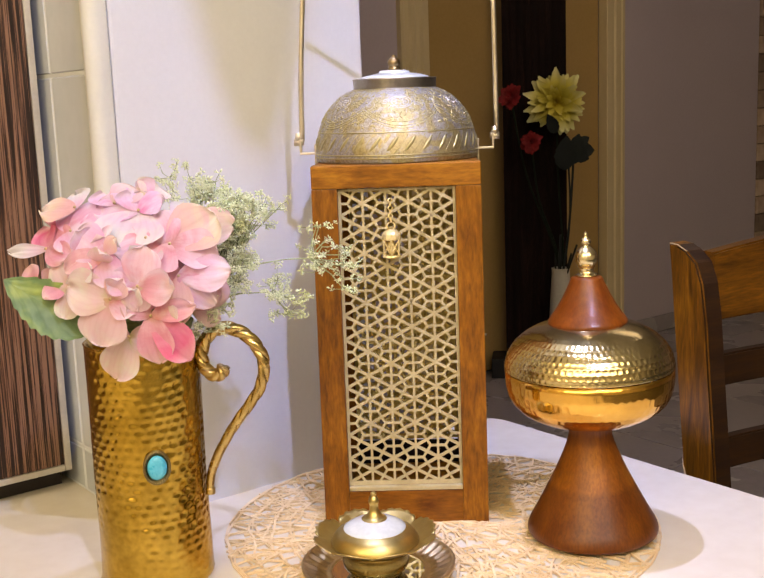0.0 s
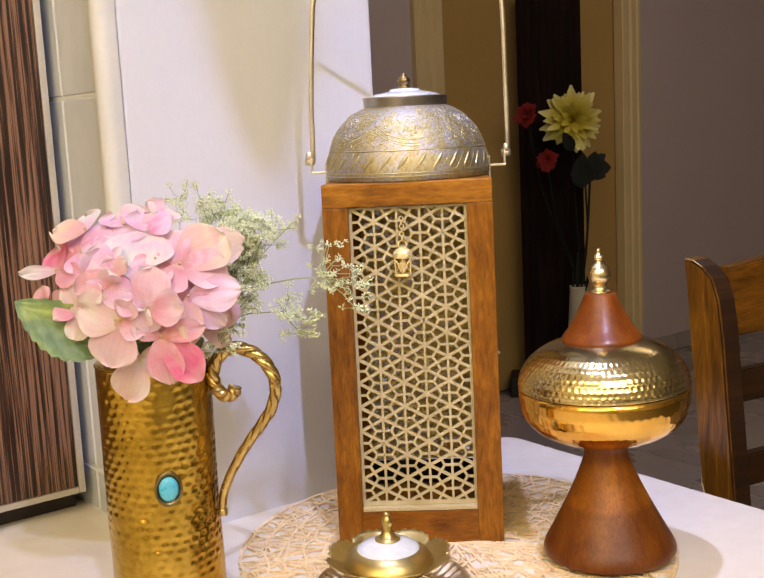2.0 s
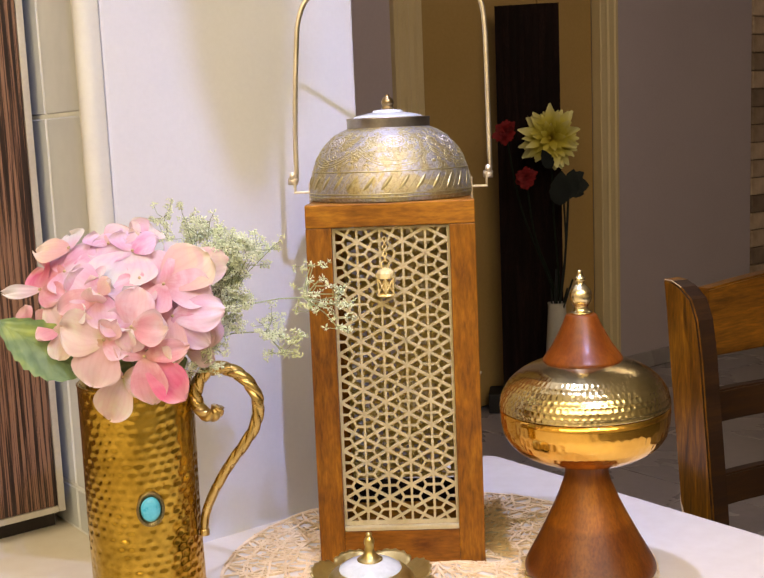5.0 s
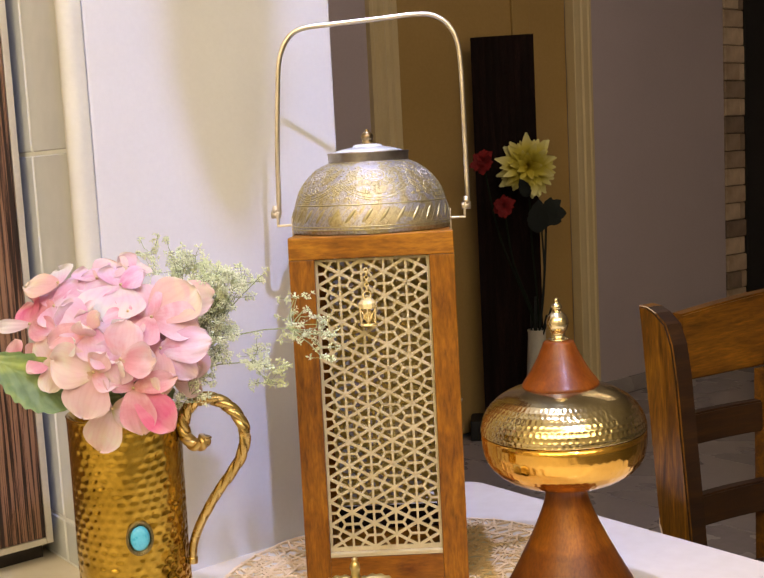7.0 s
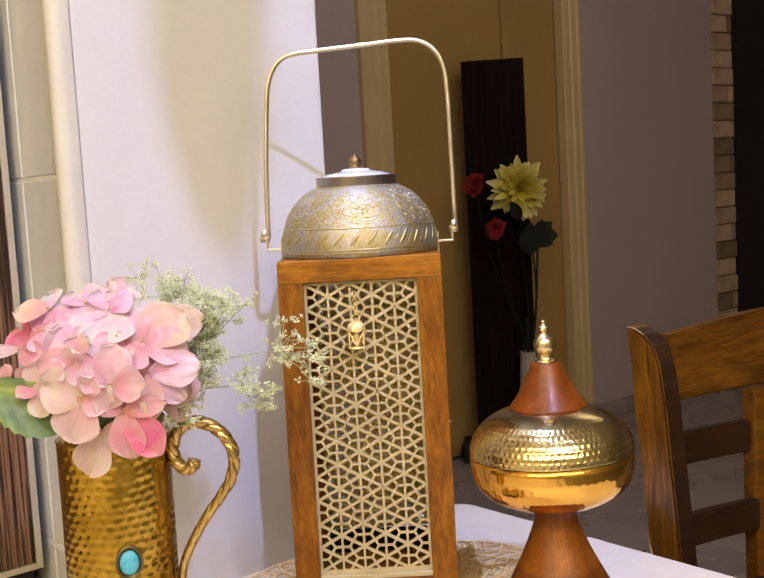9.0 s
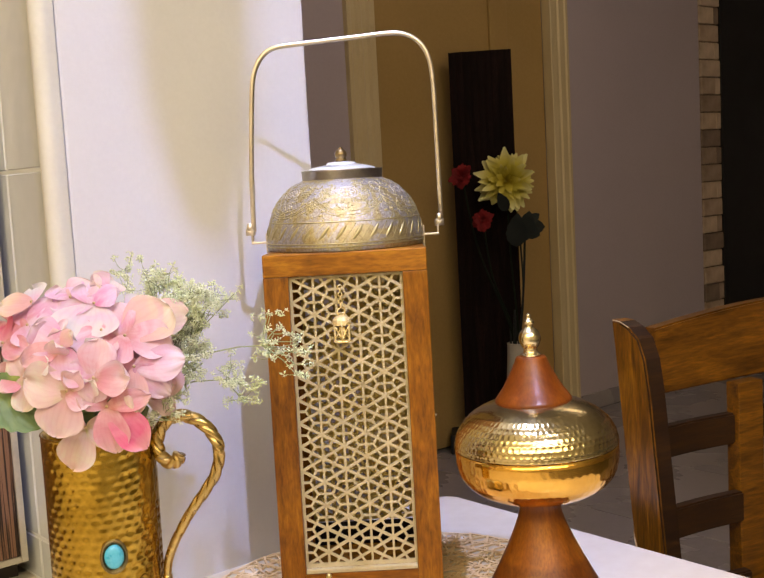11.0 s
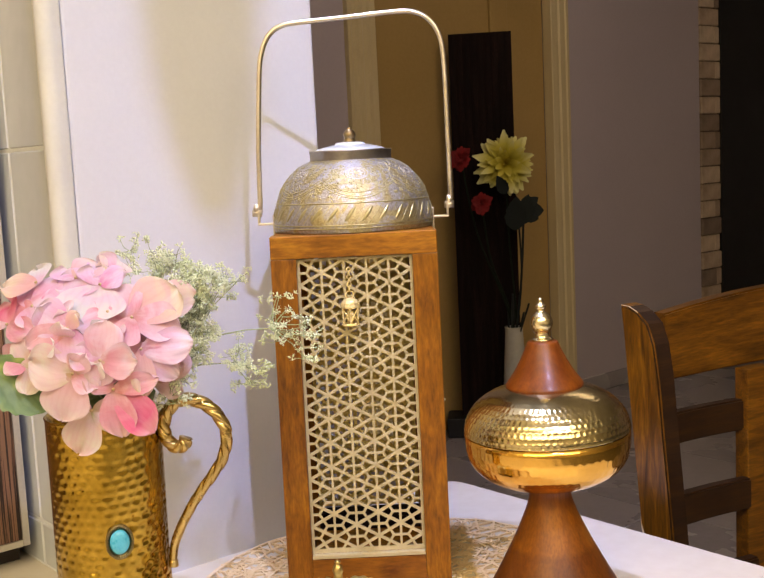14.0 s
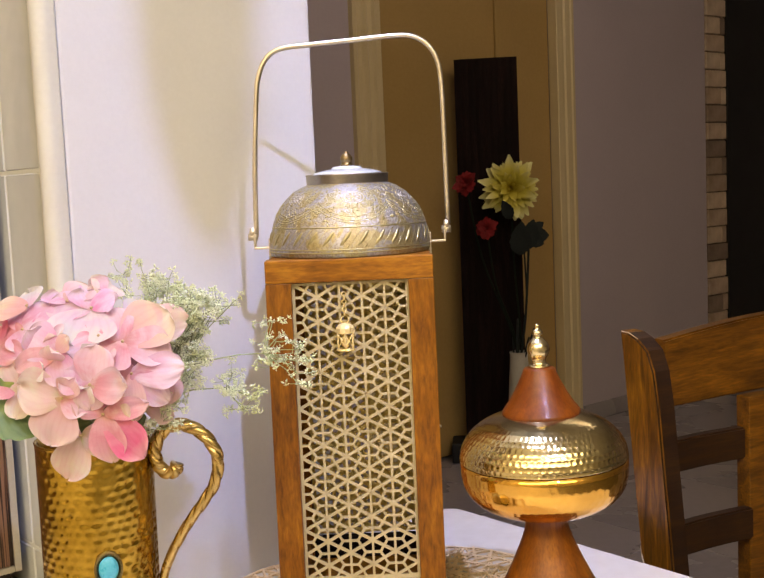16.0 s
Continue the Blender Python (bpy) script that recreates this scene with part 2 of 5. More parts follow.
def box(x0, x1, y0, y1, z0, z1, bevel=0.0, bm=None, seg=2):
    bm = bm or bmesh.new()
    made = bmesh.ops.create_cube(bm, size=1)["verts"]
    for v in made:
        v.co = Vector(((x0 + x1) / 2 + v.co.x * (x1 - x0), (y0 + y1) / 2 + v.co.y * (y1 - y0), (z0 + z1) / 2 + v.co.z * (z1 - z0)))
    if bevel:
        edges = list({e for v in made for e in v.link_edges})
        bmesh.ops.bevel(bm, geom=edges, offset=bevel, segments=seg, affect="EDGES", profile=0.6)
    return bm


def lathe(profile, seg=64, push=None, uv=False):
    """Turns (radius, height) pairs about z; push(angle, share, r, z) gives a change of radius."""
    verts, faces = [], []
    n = len(profile)
    for j, (r, z) in enumerate(profile):
        for i in range(seg):
            a = 2 * math.pi * i / seg
            rr = r + (push(a, j / (n - 1), r, z) if push else 0.0)
            verts.append((rr * math.cos(a), rr * math.sin(a), z))
    for j in range(n - 1):
        for i in range(seg):
            k = (i + 1) % seg
            faces.append((j * seg + i, j * seg + k, (j + 1) * seg + k, (j + 1) * seg + i))
    if profile[0][0] > 1e-5:
        faces.append(tuple(reversed(range(seg))))
    if profile[-1][0] > 1e-5:
        faces.append(tuple((n - 1) * seg + i for i in range(seg)))
    return verts, faces


def curve_through(points, steps):
    """Catmull-Rom points along a polyline."""
    ps = [Vector(p) for p in points]
    ps = [2 * ps[0] - ps[1]] + ps + [2 * ps[-1] - ps[-2]]
    out = []
    for i in range(1, len(ps) - 2):
        a, b, c, d = ps[i - 1:i + 3]
        for k in range(steps):
            t = k / steps
            out.append(0.5 * ((2 * b) + (c - a) * t + (2 * a - 5 * b + 4 * c - d) * t * t + (3 * b - 3 * c + d - a) * t ** 3))
    out.append(ps[-2])
    return out


def smooth_profile(points, steps=8):
    return [(max(p.x, 0.0), p.y) for p in curve_through([(r, z, 0) for r, z in points], steps)]


def tube(path, radius, seg=10, ridge=None, into=None):
    """A round bar along a path; radius may be a function of the share of the way, ridge(angle, share) adds to it."""
    verts, faces = into or ([], [])
    base = len(verts)
    path = [Vector(p) for p in path]
    side = None
    for i, p in enumerate(path):
        way = (path[min(i + 1, len(path) - 1)] - path[max(i - 1, 0)]).normalized()
        if side is None:
            side = way.orthogonal().normalized()
        side = (side - way * side.dot(way)).normalized()
        up = way.cross(side)
        s = i / (len(path) - 1)
        for k in range(seg):
            a = 2 * math.pi * k / seg
            r = (radius(s) if callable(radius) else radius) + (ridge(a, s) if ridge else 0.0)
            verts.append(tuple(p + side * (r * math.cos(a)) + up * (r * math.sin(a))))
    for i in range(len(path) - 1):
        for k in range(seg):
            q = (k + 1) % seg
            faces.append((base + i * seg + k, base + i * seg + q, base + (i + 1) * seg + q, base + (i + 1) * seg + k))
    faces.append(tuple(base + k for k in reversed(range(seg))))
    faces.append(tuple(base + (len(path) - 1) * seg + k for k in range(seg)))
    return verts, faces


# ---- the place ----
TOP = 2.70            # ceiling height
WEST, EAST, SOUTH, NORTH = -2.60, 6.20, -4.20, 2.42
DOOR_L, DOOR_R, DOOR_H = 2.086, 3.086, 2.06
BRICK_L, BRICK_R = 4.254, 4.440

floor = setting("floor", box(WEST, EAST, SOUTH, NORTH + 0.4, -0.10, -0.004), FLOOR_GROUT, "grey tiled floor with thin dark joints", "floor")
ceiling = setting("ceiling", box(WEST, EAST, SOUTH, NORTH + 0.4, TOP, TOP + 0.1), CEILING, "plain off-white painted ceiling", "ceiling")
setting("wall_south", box(WEST, EAST, SOUTH - 0.15, SOUTH, 0, TOP), WALL_PLAIN, "plain warm beige painted kitchen wall", "wall")
setting("wall_west", box(WEST - 0.15, WEST, SOUTH, NORTH + 0.4, 0, TOP), WALL_PLAIN, "plain warm beige painted kitchen wall", "wall")
setting("wall_east", box(EAST, EAST + 0.15, SOUTH, NORTH + 0.4, 0, TOP), WALL_GREY, "plain lilac-grey painted hall wall", "wall")
bm = box(WEST, DOOR_L - 0.02, NORTH, NORTH + 0.15, 0, TOP)
box(DOOR_R + 0.02, BRICK_L, NORTH, NORTH + 0.15, 0, TOP, bm=bm)
box(DOOR_L - 0.02, DOOR_R + 0.02, NORTH, NORTH + 0.15, DOOR_H + 0.02, TOP, bm=bm)
setting("wall_north", bm, WALL_GREY, "lilac-grey painted hall wall behind the chair", "wall")
setting("wall_closing", box(WEST, EAST, NORTH + 0.4, NORTH + 0.5, 0, TOP), WALL_GREY, "plain wall closing the hall", "wall")
bm = box(WEST, DOOR_L - 0.15, NORTH - 0.014, NORTH - 0.002, 0, 0.075, 0.003)
box(DOOR_R + 0.15, BRICK_L - 0.003, NORTH - 0.014, NORTH - 0.002, 0, 0.075, 0.003, bm=bm)
setting("baseboard", bm, FLOOR_TILE, "low grey tiled skirting along the hall wall", "baseboard")

# the hall door with its moulded casing
MOULD = ((0.0, -0.02), (0.0, 0.026), (0.004, 0.029), (0.030, 0.029), (0.038, 0.020), (0.056, 0.018), (0.064, 0.024), (0.080, 0.024), (0.088, 0.016), (0.106, 0.015), (0.113, 0.020), (0.128, 0.019), (0.132, -0.001), (0.132, -0.002))
bm = bmesh.new()
for x_in, side in ((DOOR_L, -1), (DOOR_R, 1)):
    low = [bm.verts.new((x_in + side * w, NORTH - d, 0)) for w, d in MOULD]
    high = [bm.verts.new((x_in + side * w, NORTH - d, DOOR_H + w)) for w, d in MOULD]
    for i in range(len(low) - 1):
        bm.faces.new((low[i], low[i + 1], high[i + 1], high[i]))
left = [bm.verts.new((DOOR_L - w, NORTH - d, DOOR_H + w)) for w, d in MOULD]
right = [bm.verts.new((DOOR_R + w, NORTH - d, DOOR_H + w)) for w, d in MOULD]
for i in range(len(left) - 1):
    bm.faces.new((left[i], left[i + 1], right[i + 1], right[i]))
setting("trim", bm, CREAM, "cream door casing with stepped mouldings", "trim")
door = setting("door_1", box(DOOR_L + 0.003, DOOR_R - 0.003, NORTH + 0.02, NORTH + 0.06, 0.005, DOOR_H, 0.003), DOOR_TAN, "closed tan painted hall door", "door")
part("astragal", box(2.742, 2.848, NORTH + 0.006, NORTH + 0.0195, 0.006, DOOR_H - 0.002, 0.005), DOOR_TAN, door)

# black lacquered panel past the brick pier
setting("black_panel", box(BRICK_R + 0.004, EAST, NORTH - 0.01, NORTH + 0.10, 0, TOP, 0.006), CHARCOAL, "tall black lacquered panel beside the brick pier", "wall panel")

# the white stub wall at the counter, with its tiled flank
WALL_Y, CORNER_X, END_X = 0.175, -0.1745, 0.101
setting("wall_stub", box(CORNER_X + 0.004, END_X, WALL_Y, WALL_Y + 0.42, 0, TOP, 0.003), WALL_WHITE, "white painted stub wall standing at the counter", "wall")
setting("wall_niche", box(WEST, CORNER_X, 0.60, 0.75, 0, TOP), WALL_PLAIN, "plain wall closing the cabinet niche", "wall")
tiled = setting("tiled_flank", box(CORNER_X - 0.006, CORNER_X + 0.003, WALL_Y + 0.0172, 0.60, COUNTER, TOP), GROUT, "grey glazed wall tiles with pale joints", "wall tiles")
guard = []
for k in range(25):
    a = radians(132) + radians(138) * k / 24
    guard.append((CORNER_X - 0.004 + 0.0115 * math.cos(a), WALL_Y + 0.0105 + 0.0115 * math.sin(a)))
guard += [(CORNER_X + 0.0024, WALL_Y - 0.0010), (CORNER_X + 0.0032, WALL_Y - 0.0002), (CORNER_X + 0.0030, WALL_Y + 0.012), (CORNER_X - 0.0062, WALL_Y + 0.0185)]
bm = bmesh.new()
low = [bm.verts.new((x, y, COUNTER + 0.001)) for x, y in guard]
high = [bm.verts.new((x, y, TOP - 0.001)) for x, y in guard]
bm.faces.new(low)
bm.faces.new(high)
for i in range(len(low)):
    k = (i + 1) % len(low)
    bm.faces.new((low[i], low[k], high[k], high[i]))
setting("corner_guard", bm, TRIM_CREAM, "rounded cream corner guard on the stub wall", "trim")

# counter slab with a rounded far corner
EDGE_X, BACK_Y = 0.288, 0.192
outline = [(WEST, 0.60), (WEST, -0.50), (EDGE_X - 0.02, -0.50), (EDGE_X, -0.48)]
for k in range(9):
    a = (math.pi / 2) * k / 8
    outline.append((EDGE_X - 0.025 + 0.025 * math.cos(a), BACK_Y - 0.025 + 0.025 * math.sin(a)))
outline += [(END_X - 0.006, BACK_Y), (END_X - 0.006, WALL_Y + 0.006), (CORNER_X + 0.002, WALL_Y + 0.006), (CORNER_X + 0.002, 0.60)]
bm = bmesh.new()
low = [bm.verts.new((x, y, COUNTER - 0.03)) for x, y in outline]
high = [bm.verts.new((x, y, COUNTER)) for x, y in outline]
bm.faces.new(low)
top_face = bm.faces.new(high)
for i in range(len(low)):
    k = (i + 1) % len(low)
    bm.faces.new((low[i], low[k], high[k], high[i]))
bmesh.ops.recalc_face_normals(bm, faces=bm.faces)
bmesh.ops.bevel(bm, geom=list(top_face.edges), offset=0.004, segments=3, affect="EDGES")
setting("counter", bm, MARBLE, "polished white marble counter with faint beige veins", "counter")
setting("counter_base", box(WEST, EDGE_X - 0.06, -0.44, WALL_Y - 0.03, 0, COUNTER - 0.032), WALL_PLAIN, "plain base carrying the marble counter", "counter")

# ---- zebra-wood cabinet ----
m, nt, b = nodes_of("zebra_veneer")
vec = coords(nt, (1, 1, 0.012))
wide, thin = noise_of(nt, vec, 330.0, 3.0, 0.5, 0.2), noise_of(nt, vec, 900.0, 4.0, 0.6)
mixed = nt.nodes.new("ShaderNodeMath")
mixed.operation = "MULTIPLY_ADD"
mixed.inputs[1].default_value = 0.45
nt.links.new(thin, mixed.inputs[0])
part_of = nt.nodes.new("ShaderNodeMath")
part_of.operation = "MULTIPLY"
part_of.inputs[1].default_value = 0.55
nt.links.new(wide, part_of.inputs[0])
nt.links.new(part_of.outputs[0], mixed.inputs[2])
nt.links.new(ramp(nt, mixed.outputs[0], [(0.462, (0.016, 0.007, 0.005)), (0.488, (0.046, 0.020, 0.013)), (0.510, (0.120, 0.058, 0.036)), (0.545, (0.225, 0.125, 0.080))]), b.inputs["Base Color"])
b.inputs["Roughness"].default_value = 0.35
bump(nt, b, thin, 0.1, 0.0005)
ZEBRA = m

CAB_R, CAB_Y = -0.1902, 0.300
cabinet = thing("cabinet", pose(0, 0, 0), "zebra-striped wood veneer cabinet with metal edging on the counter", "cabinet")
part("body", box(-1.10, CAB_R + 0.0065, CAB_Y + 0.020, 0.598, COUNTER + 0.022, 2.10), PLINTH, cabinet)
part("plinth", box(-1.09, CAB_R - 0.002, CAB_Y + 0.028, 0.58, COUNTER, COUNTER + 0.021), PLINTH, cabinet, "black recessed plinth")
front = part("door", box(-0.72, CAB_R - 0.0075, CAB_Y + 0.001, CAB_Y + 0.019, COUNTER + 0.029, 2.094), ZEBRA, cabinet, "dark and tan striped veneer door")
bm = box(CAB_R - 0.007, CAB_R, CAB_Y, CAB_Y + 0.019, COUNTER + 0.022, 2.10, 0.001)
box(-0.72, CAB_R - 0.0072, CAB_Y, CAB_Y + 0.019, COUNTER + 0.022, COUNTER + 0.0285, 0.001, bm=bm)
part("edging", bm, ALU, front, "pale metal edge strip")
part("door", box(-1.10, -0.723, CAB_Y + 0.001, CAB_Y + 0.019, COUNTER + 0.022, 2.10, 0.001), ZEBRA, cabinet)

# ---- round straw placemat ----
MAT_X, MAT_Y, MAT_R = 0.030, 0.0, 0.192
mat_thing = thing("placemat", TABLE @ pose(MAT_X, MAT_Y, 0), "round placemat of loosely woven natural straw", "placemat")
rnd = random.Random(5)
weave = ([], [])
RINGS = 10
STEP = (MAT_R - 0.006) / RINGS


def strand(points, r):
    tube([(x, y, 0.0007 + rnd.uniform(0, 0.0018)) for x, y in points], r, 4, into=weave)


for k in range(RINGS + 1):
    r0 = 0.006 + k * STEP
    n = max(10, int(r0 * 330))
    ph, ph2 = rnd.random() * 6, rnd.random() * 6
    wob = 0.0026 if k < RINGS else 0.0008
    for copy in range(2 if k > 2 else 1):
        ring = []
        for i in range(n + 1):
            a = 2 * math.pi * i / n
            rr = min(MAT_R, r0 + 0.0026 * copy - 0.0026 + wob * (math.sin(9 * a + ph + 2.1 * copy) + 0.7 * math.sin(17 * a + ph2 + copy)) + rnd.uniform(-0.0018, 0.0018))
            ring.append((rr * math.cos(a), rr * math.sin(a), 0.0010 + rnd.uniform(0.0, 0.0012)))
        ring[-1] = ring[0]
        if copy:
            tube(ring, 0.0011, 4, into=weave)
        else:
            part("ring", tube(ring, 0.0014, 4), STRAW, mat_thing)
    if k == RINGS:
        break
    # bent strands leaning both ways from ring to ring
    count = max(6, int(2 * math.pi * (r0 + STEP) / 0.0150))
    for i in range(count):
        a = 2 * math.pi * (i + rnd.uniform(-0.4, 0.4)) / count
        for lean in (rnd.uniform(0.1, 1.3), -rnd.uniform(0.1, 1.3)):
            b_ = a + lean * 0.0150 / (r0 + STEP)
            ra, rb = max(0.002, r0 - rnd.uniform(0, 0.010)), min(MAT_R, r0 + STEP + rnd.uniform(0, 0.010))
            rm, am = (ra + rb) / 2, (a + b_) / 2 + rnd.uniform(-0.003, 0.003) / (r0 + STEP)
            strand([(ra * math.cos(a), ra * math.sin(a)), (rm * math.cos(am), rm * math.sin(am)), (rb * math.cos(b_), rb * math.sin(b_))], rnd.uniform(0.0010, 0.0015))
# loose strands lying across at any angle
for i in range(140):
    r, a, d = MAT_R * math.sqrt(rnd.random()) * 0.97, rnd.random() * 6.283, rnd.random() * 3.1416
    l, bow = rnd.uniform(0.008, 0.020), rnd.uniform(-0.005, 0.005)
    pts = []
    for q in (-1, -0.35, 0.35, 1):
        x = r * math.cos(a) + l * q * math.cos(d) - bow * (1 - q * q) * math.sin(d)
        y = r * math.sin(a) + l * q * math.sin(d) + bow * (1 - q * q) * math.cos(d)
        f = min(1.0, (MAT_R - 0.001) / math.hypot(x, y))
        pts.append((x * f, y * f))
    strand(pts, rnd.uniform(0.0009, 0.0014))
tagged(part("weave", weave, STRAW, mat_thing), kind="stuff")

# ---- wooden lantern ----
HALF = 0.0725
lantern = thing("lantern", TABLE @ pose(0, HALF, 0.005), "tall brown wooden lantern with gilt lattice sides and engraved metal dome", "lantern")
POST, RAIL_LOW, BOX_H, FOOT = 0.0220, 0.0275, 0.319, -0.0038
for sx in (-1, 1):
    for sy in (-1, 1):
        xs = sorted((sx * HALF, sx * (HALF - POST)))
        ys = sorted((sy * HALF, sy * (HALF - 0.020)))
        part("post", box(xs[0], xs[1], ys[0], ys[1], FOOT, BOX_H - 0.0202, 0.0006), LANTERN_WOOD, lantern)
for s in (-1, 1):
    ys = sorted((s * HALF, s * (HALF - 0.020)))
    part("top_rail", box(-HALF, HALF, ys[0], ys[1], BOX_H - 0.020, BOX_H, 0.0012), LANTERN_RAIL, lantern)
    ys = sorted((s * (HALF - 0.0003), s * (HALF - 0.019)))
    # Back rail near-black: shading inside the case put into its colour.
    part("bottom_rail", box(-HALF + POST + 0.0001, HALF - POST - 0.0001, ys[0], ys[1], FOOT, RAIL_LOW, 0.0004), LANTERN_KNOT if s < 0 else DARK_WOOD, lantern)
    xs = sorted((s * (HALF - 0.001), s * (HALF - 0.020)))
    part("side_rail", box(xs[0], xs[1], -HALF + 0.0205, HALF - 0.0205, BOX_H - 0.020, BOX_H, 0.001), LANTERN_WOOD, lantern)
    part("side_rail", box(xs[0], xs[1], -HALF + 0.0205, HALF - 0.0205, FOOT, RAIL_LOW, 0.001), LANTERN_WOOD, lantern)
part("top_board", box(-HALF + 0.0205, HALF - 0.0205, -HALF + 0.0205, HALF - 0.0205, BOX_H - 0.012, BOX_H - 0.001), LANTERN_RAIL, lantern)
part("bottom_board", box(-HALF + 0.0205, HALF - 0.0205, -HALF + 0.0205, HALF - 0.0205, 0.001, 0.010), LANTERN_RAIL, lantern)


def lattice(x0, x1, z0, z1, thick=0.0016, bar=0.0021):
    """A pierced plate: a triangular net of bars crossed by its hexagons, inside a narrow rim. It lies in the xz plane."""
    bm = bmesh.new()
    laid = []
    cols = 5
    dx = (x1 - x0) / cols
    rows = round((z1 - z0) / (dx / 0.866 * 0.96))
    dz = (z1 - z0) / rows

    def piece(p, q, width):
        # clip to the plate
        (ax, az), (bx, bz) = p, q
        t0, t1 = 0.0, 1.0
        for d, lo, hi, s in ((bx - ax, x0, x1, ax), (bz - az, z0, z1, az)):
            if abs(d) < 1e-9:
                if s < lo - 1e-6 or s > hi + 1e-6:
                    return
                continue
            ta, tb = sorted(((lo - s) / d, (hi - s) / d))
            t0, t1 = max(t0, ta), min(t1, tb)
        if t1 - t0 < 1e-4:
            return
        ax, az, bx, bz = ax + (bx - ax) * t0, az + (bz - az) * t0, ax + (bx - ax) * t1, az + (bz - az) * t1
        l = math.hypot(bx - ax, bz - az)
        nx, nz = -(bz - az) / l * width / 2, (bx - ax) / l * width / 2
        ring = [(ax + nx, az + nz), (bx + nx, bz + nz), (bx - nx, bz - nz), (ax - nx, az - nz)]
        laid.append(1)
        half = thick / 2 + 0.00003 * (len(laid) % 11)
        f = [bm.verts.new((x, -half, z)) for x, z in ring]
        g = [bm.verts.new((x, half, z)) for x, z in ring]
        bm.faces.new(f)
        bm.faces.new(g[::-1])
        for i in range(4):
            k = (i + 1) % 4
            bm.faces.new((f[k], f[i], g[i], g[k]))

    for i in range(cols + 1):
        x = x0 + i * dx
        piece((x, z0), (x, z1), bar * 0.8)
        for j in range(-1, rows + 2):
            z = z0 + (j + (0.5 if i % 2 else 0.0)) * dz
            hub = (x, z)
            if z0 < z < z1 and x0 < x < x1:
                piece((x - bar * 0.95, z), (x + bar * 0.95, z), bar * 1.6)
            piece(hub, (x + dx, z + dz / 2), bar)
            piece(hub, (x + dx, z - dz / 2), bar)
            c1, c2 = (x + dx / 3, z + dz / 2), (x - dx / 3, z + dz / 2)
            piece(c2, c1, bar * 0.8)
            piece((x + dx / 3, z + dz / 2), (x + 2 * dx / 3, z), bar * 0.8)
            piece((x + dx / 3, z - dz / 2), (x + 2 * dx / 3, z), bar * 0.8)
    for a, b_, c, d in ((x0 - 0.0014, x0 + 0.0004, z0 - 0.003, z1 + 0.0014), (x1 - 0.0004, x1 + 0.0014, z0 - 0.003, z1 + 0.0014),
                        (x0 + 0.0005, x1 - 0.0005, z0 - 0.003, z0 + 0.0008), (x0 + 0.0005, x1 - 0.0005, z1 - 0.0004, z1 + 0.0014)):
        box(a, b_, -thick * 0.7, thick * 0.7, c, d, bm=bm)
    return bm


# Yellower gilt, with the lantern's warm inner light put into its colour.
INNER_GLOW_GILT = surface("glow_gilt_lattice", (0.42, 0.31, 0.07), (0.60, 0.46, 0.15), 0.45, 0.4, scale=40, fine=300, relief=0.1)
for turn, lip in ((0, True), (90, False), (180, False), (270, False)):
    # Side and back bars are thicker, to close off the view behind.
    ob = part("lattice", lattice(-0.0490, 0.0490, 0.0345, 0.2965, bar={0: 0.0026, 180: 0.0046}.get(turn, 0.0036)), GRILLE if lip else INNER_GLOW_GILT, lantern, "gilt metal lattice of stars and hexagons")
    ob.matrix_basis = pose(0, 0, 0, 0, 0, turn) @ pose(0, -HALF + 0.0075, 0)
    if lip:
        part("sill", box(-0.0502, 0.0502, -HALF + 0.0005, -HALF + 0.006, RAIL_LOW + 0.0003, RAIL_LOW + 0.0042, 0.0008), GRILLE, lantern)

# the case spreads a little towards its foot
for ob in lantern.children:
    back = ob.matrix_basis.inverted()
    for v in ob.data.vertices:
        c = ob.matrix_basis @ v.co
        k = 1 + 0.012 * (1 - c.z / BOX_H)
        v.co = back @ Vector((c.x * k, c.y * k, c.z))

ANTIQUE = surface("antique_brass", (0.20, 0.14, 0.07), (0.34, 0.25, 0.13), 0.3, 1.0, scale=60, fine=300)
# dome: silver and gilt, engraved
m, nt, b = nodes_of("engraved_dome")
vec = coords(nt)
zone, grit, wear = noise_of(nt, vec, 30.0, 2.0, 0.5, 2.6), noise_of(nt, vec, 330.0, 3.0, 0.6, 1.0), noise_of(nt, vec, 20.0, 3.0)
gold = ramp(nt, zone, [(0.45, (0.42, 0.40, 0.38)), (0.56, (0.44, 0.37, 0.18))])
cut = ramp(nt, grit, [(0.40, (0.66, 0.62, 0.56)), (0.56, (1, 1, 1))])
nt.links.new(blend(nt, gold, cut, 0.8, "MULTIPLY"), b.inputs["Base Color"])
b.inputs["Metallic"].default_value = 0.85
gloss = nt.nodes.new("ShaderNodeMapRange")
gloss.inputs["To Min"].default_value, gloss.inputs["To Max"].default_value = 0.40, 0.60
nt.links.new(wear, gloss.inputs["Value"])
nt.links.new(gloss.outputs["Result"], b.inputs["Roughness"])
bump(nt, b, grit, 0.35, 0.0012)
ENGRAVED = m
dome_profile = smooth_profile([(0.0730, 0.0), (0.0739, 0.005), (0.0728, 0.016), (0.0692, 0.0300), (0.0636, 0.0418), (0.0545, 0.0525), (0.0455, 0.0592), (0.0385, 0.0625), (0.0365, 0.0632)], 6)
dome = part("dome", lathe(dome_profile, 96), ENGRAVED, lantern, "silvery dome engraved with gilt scrolls", True)
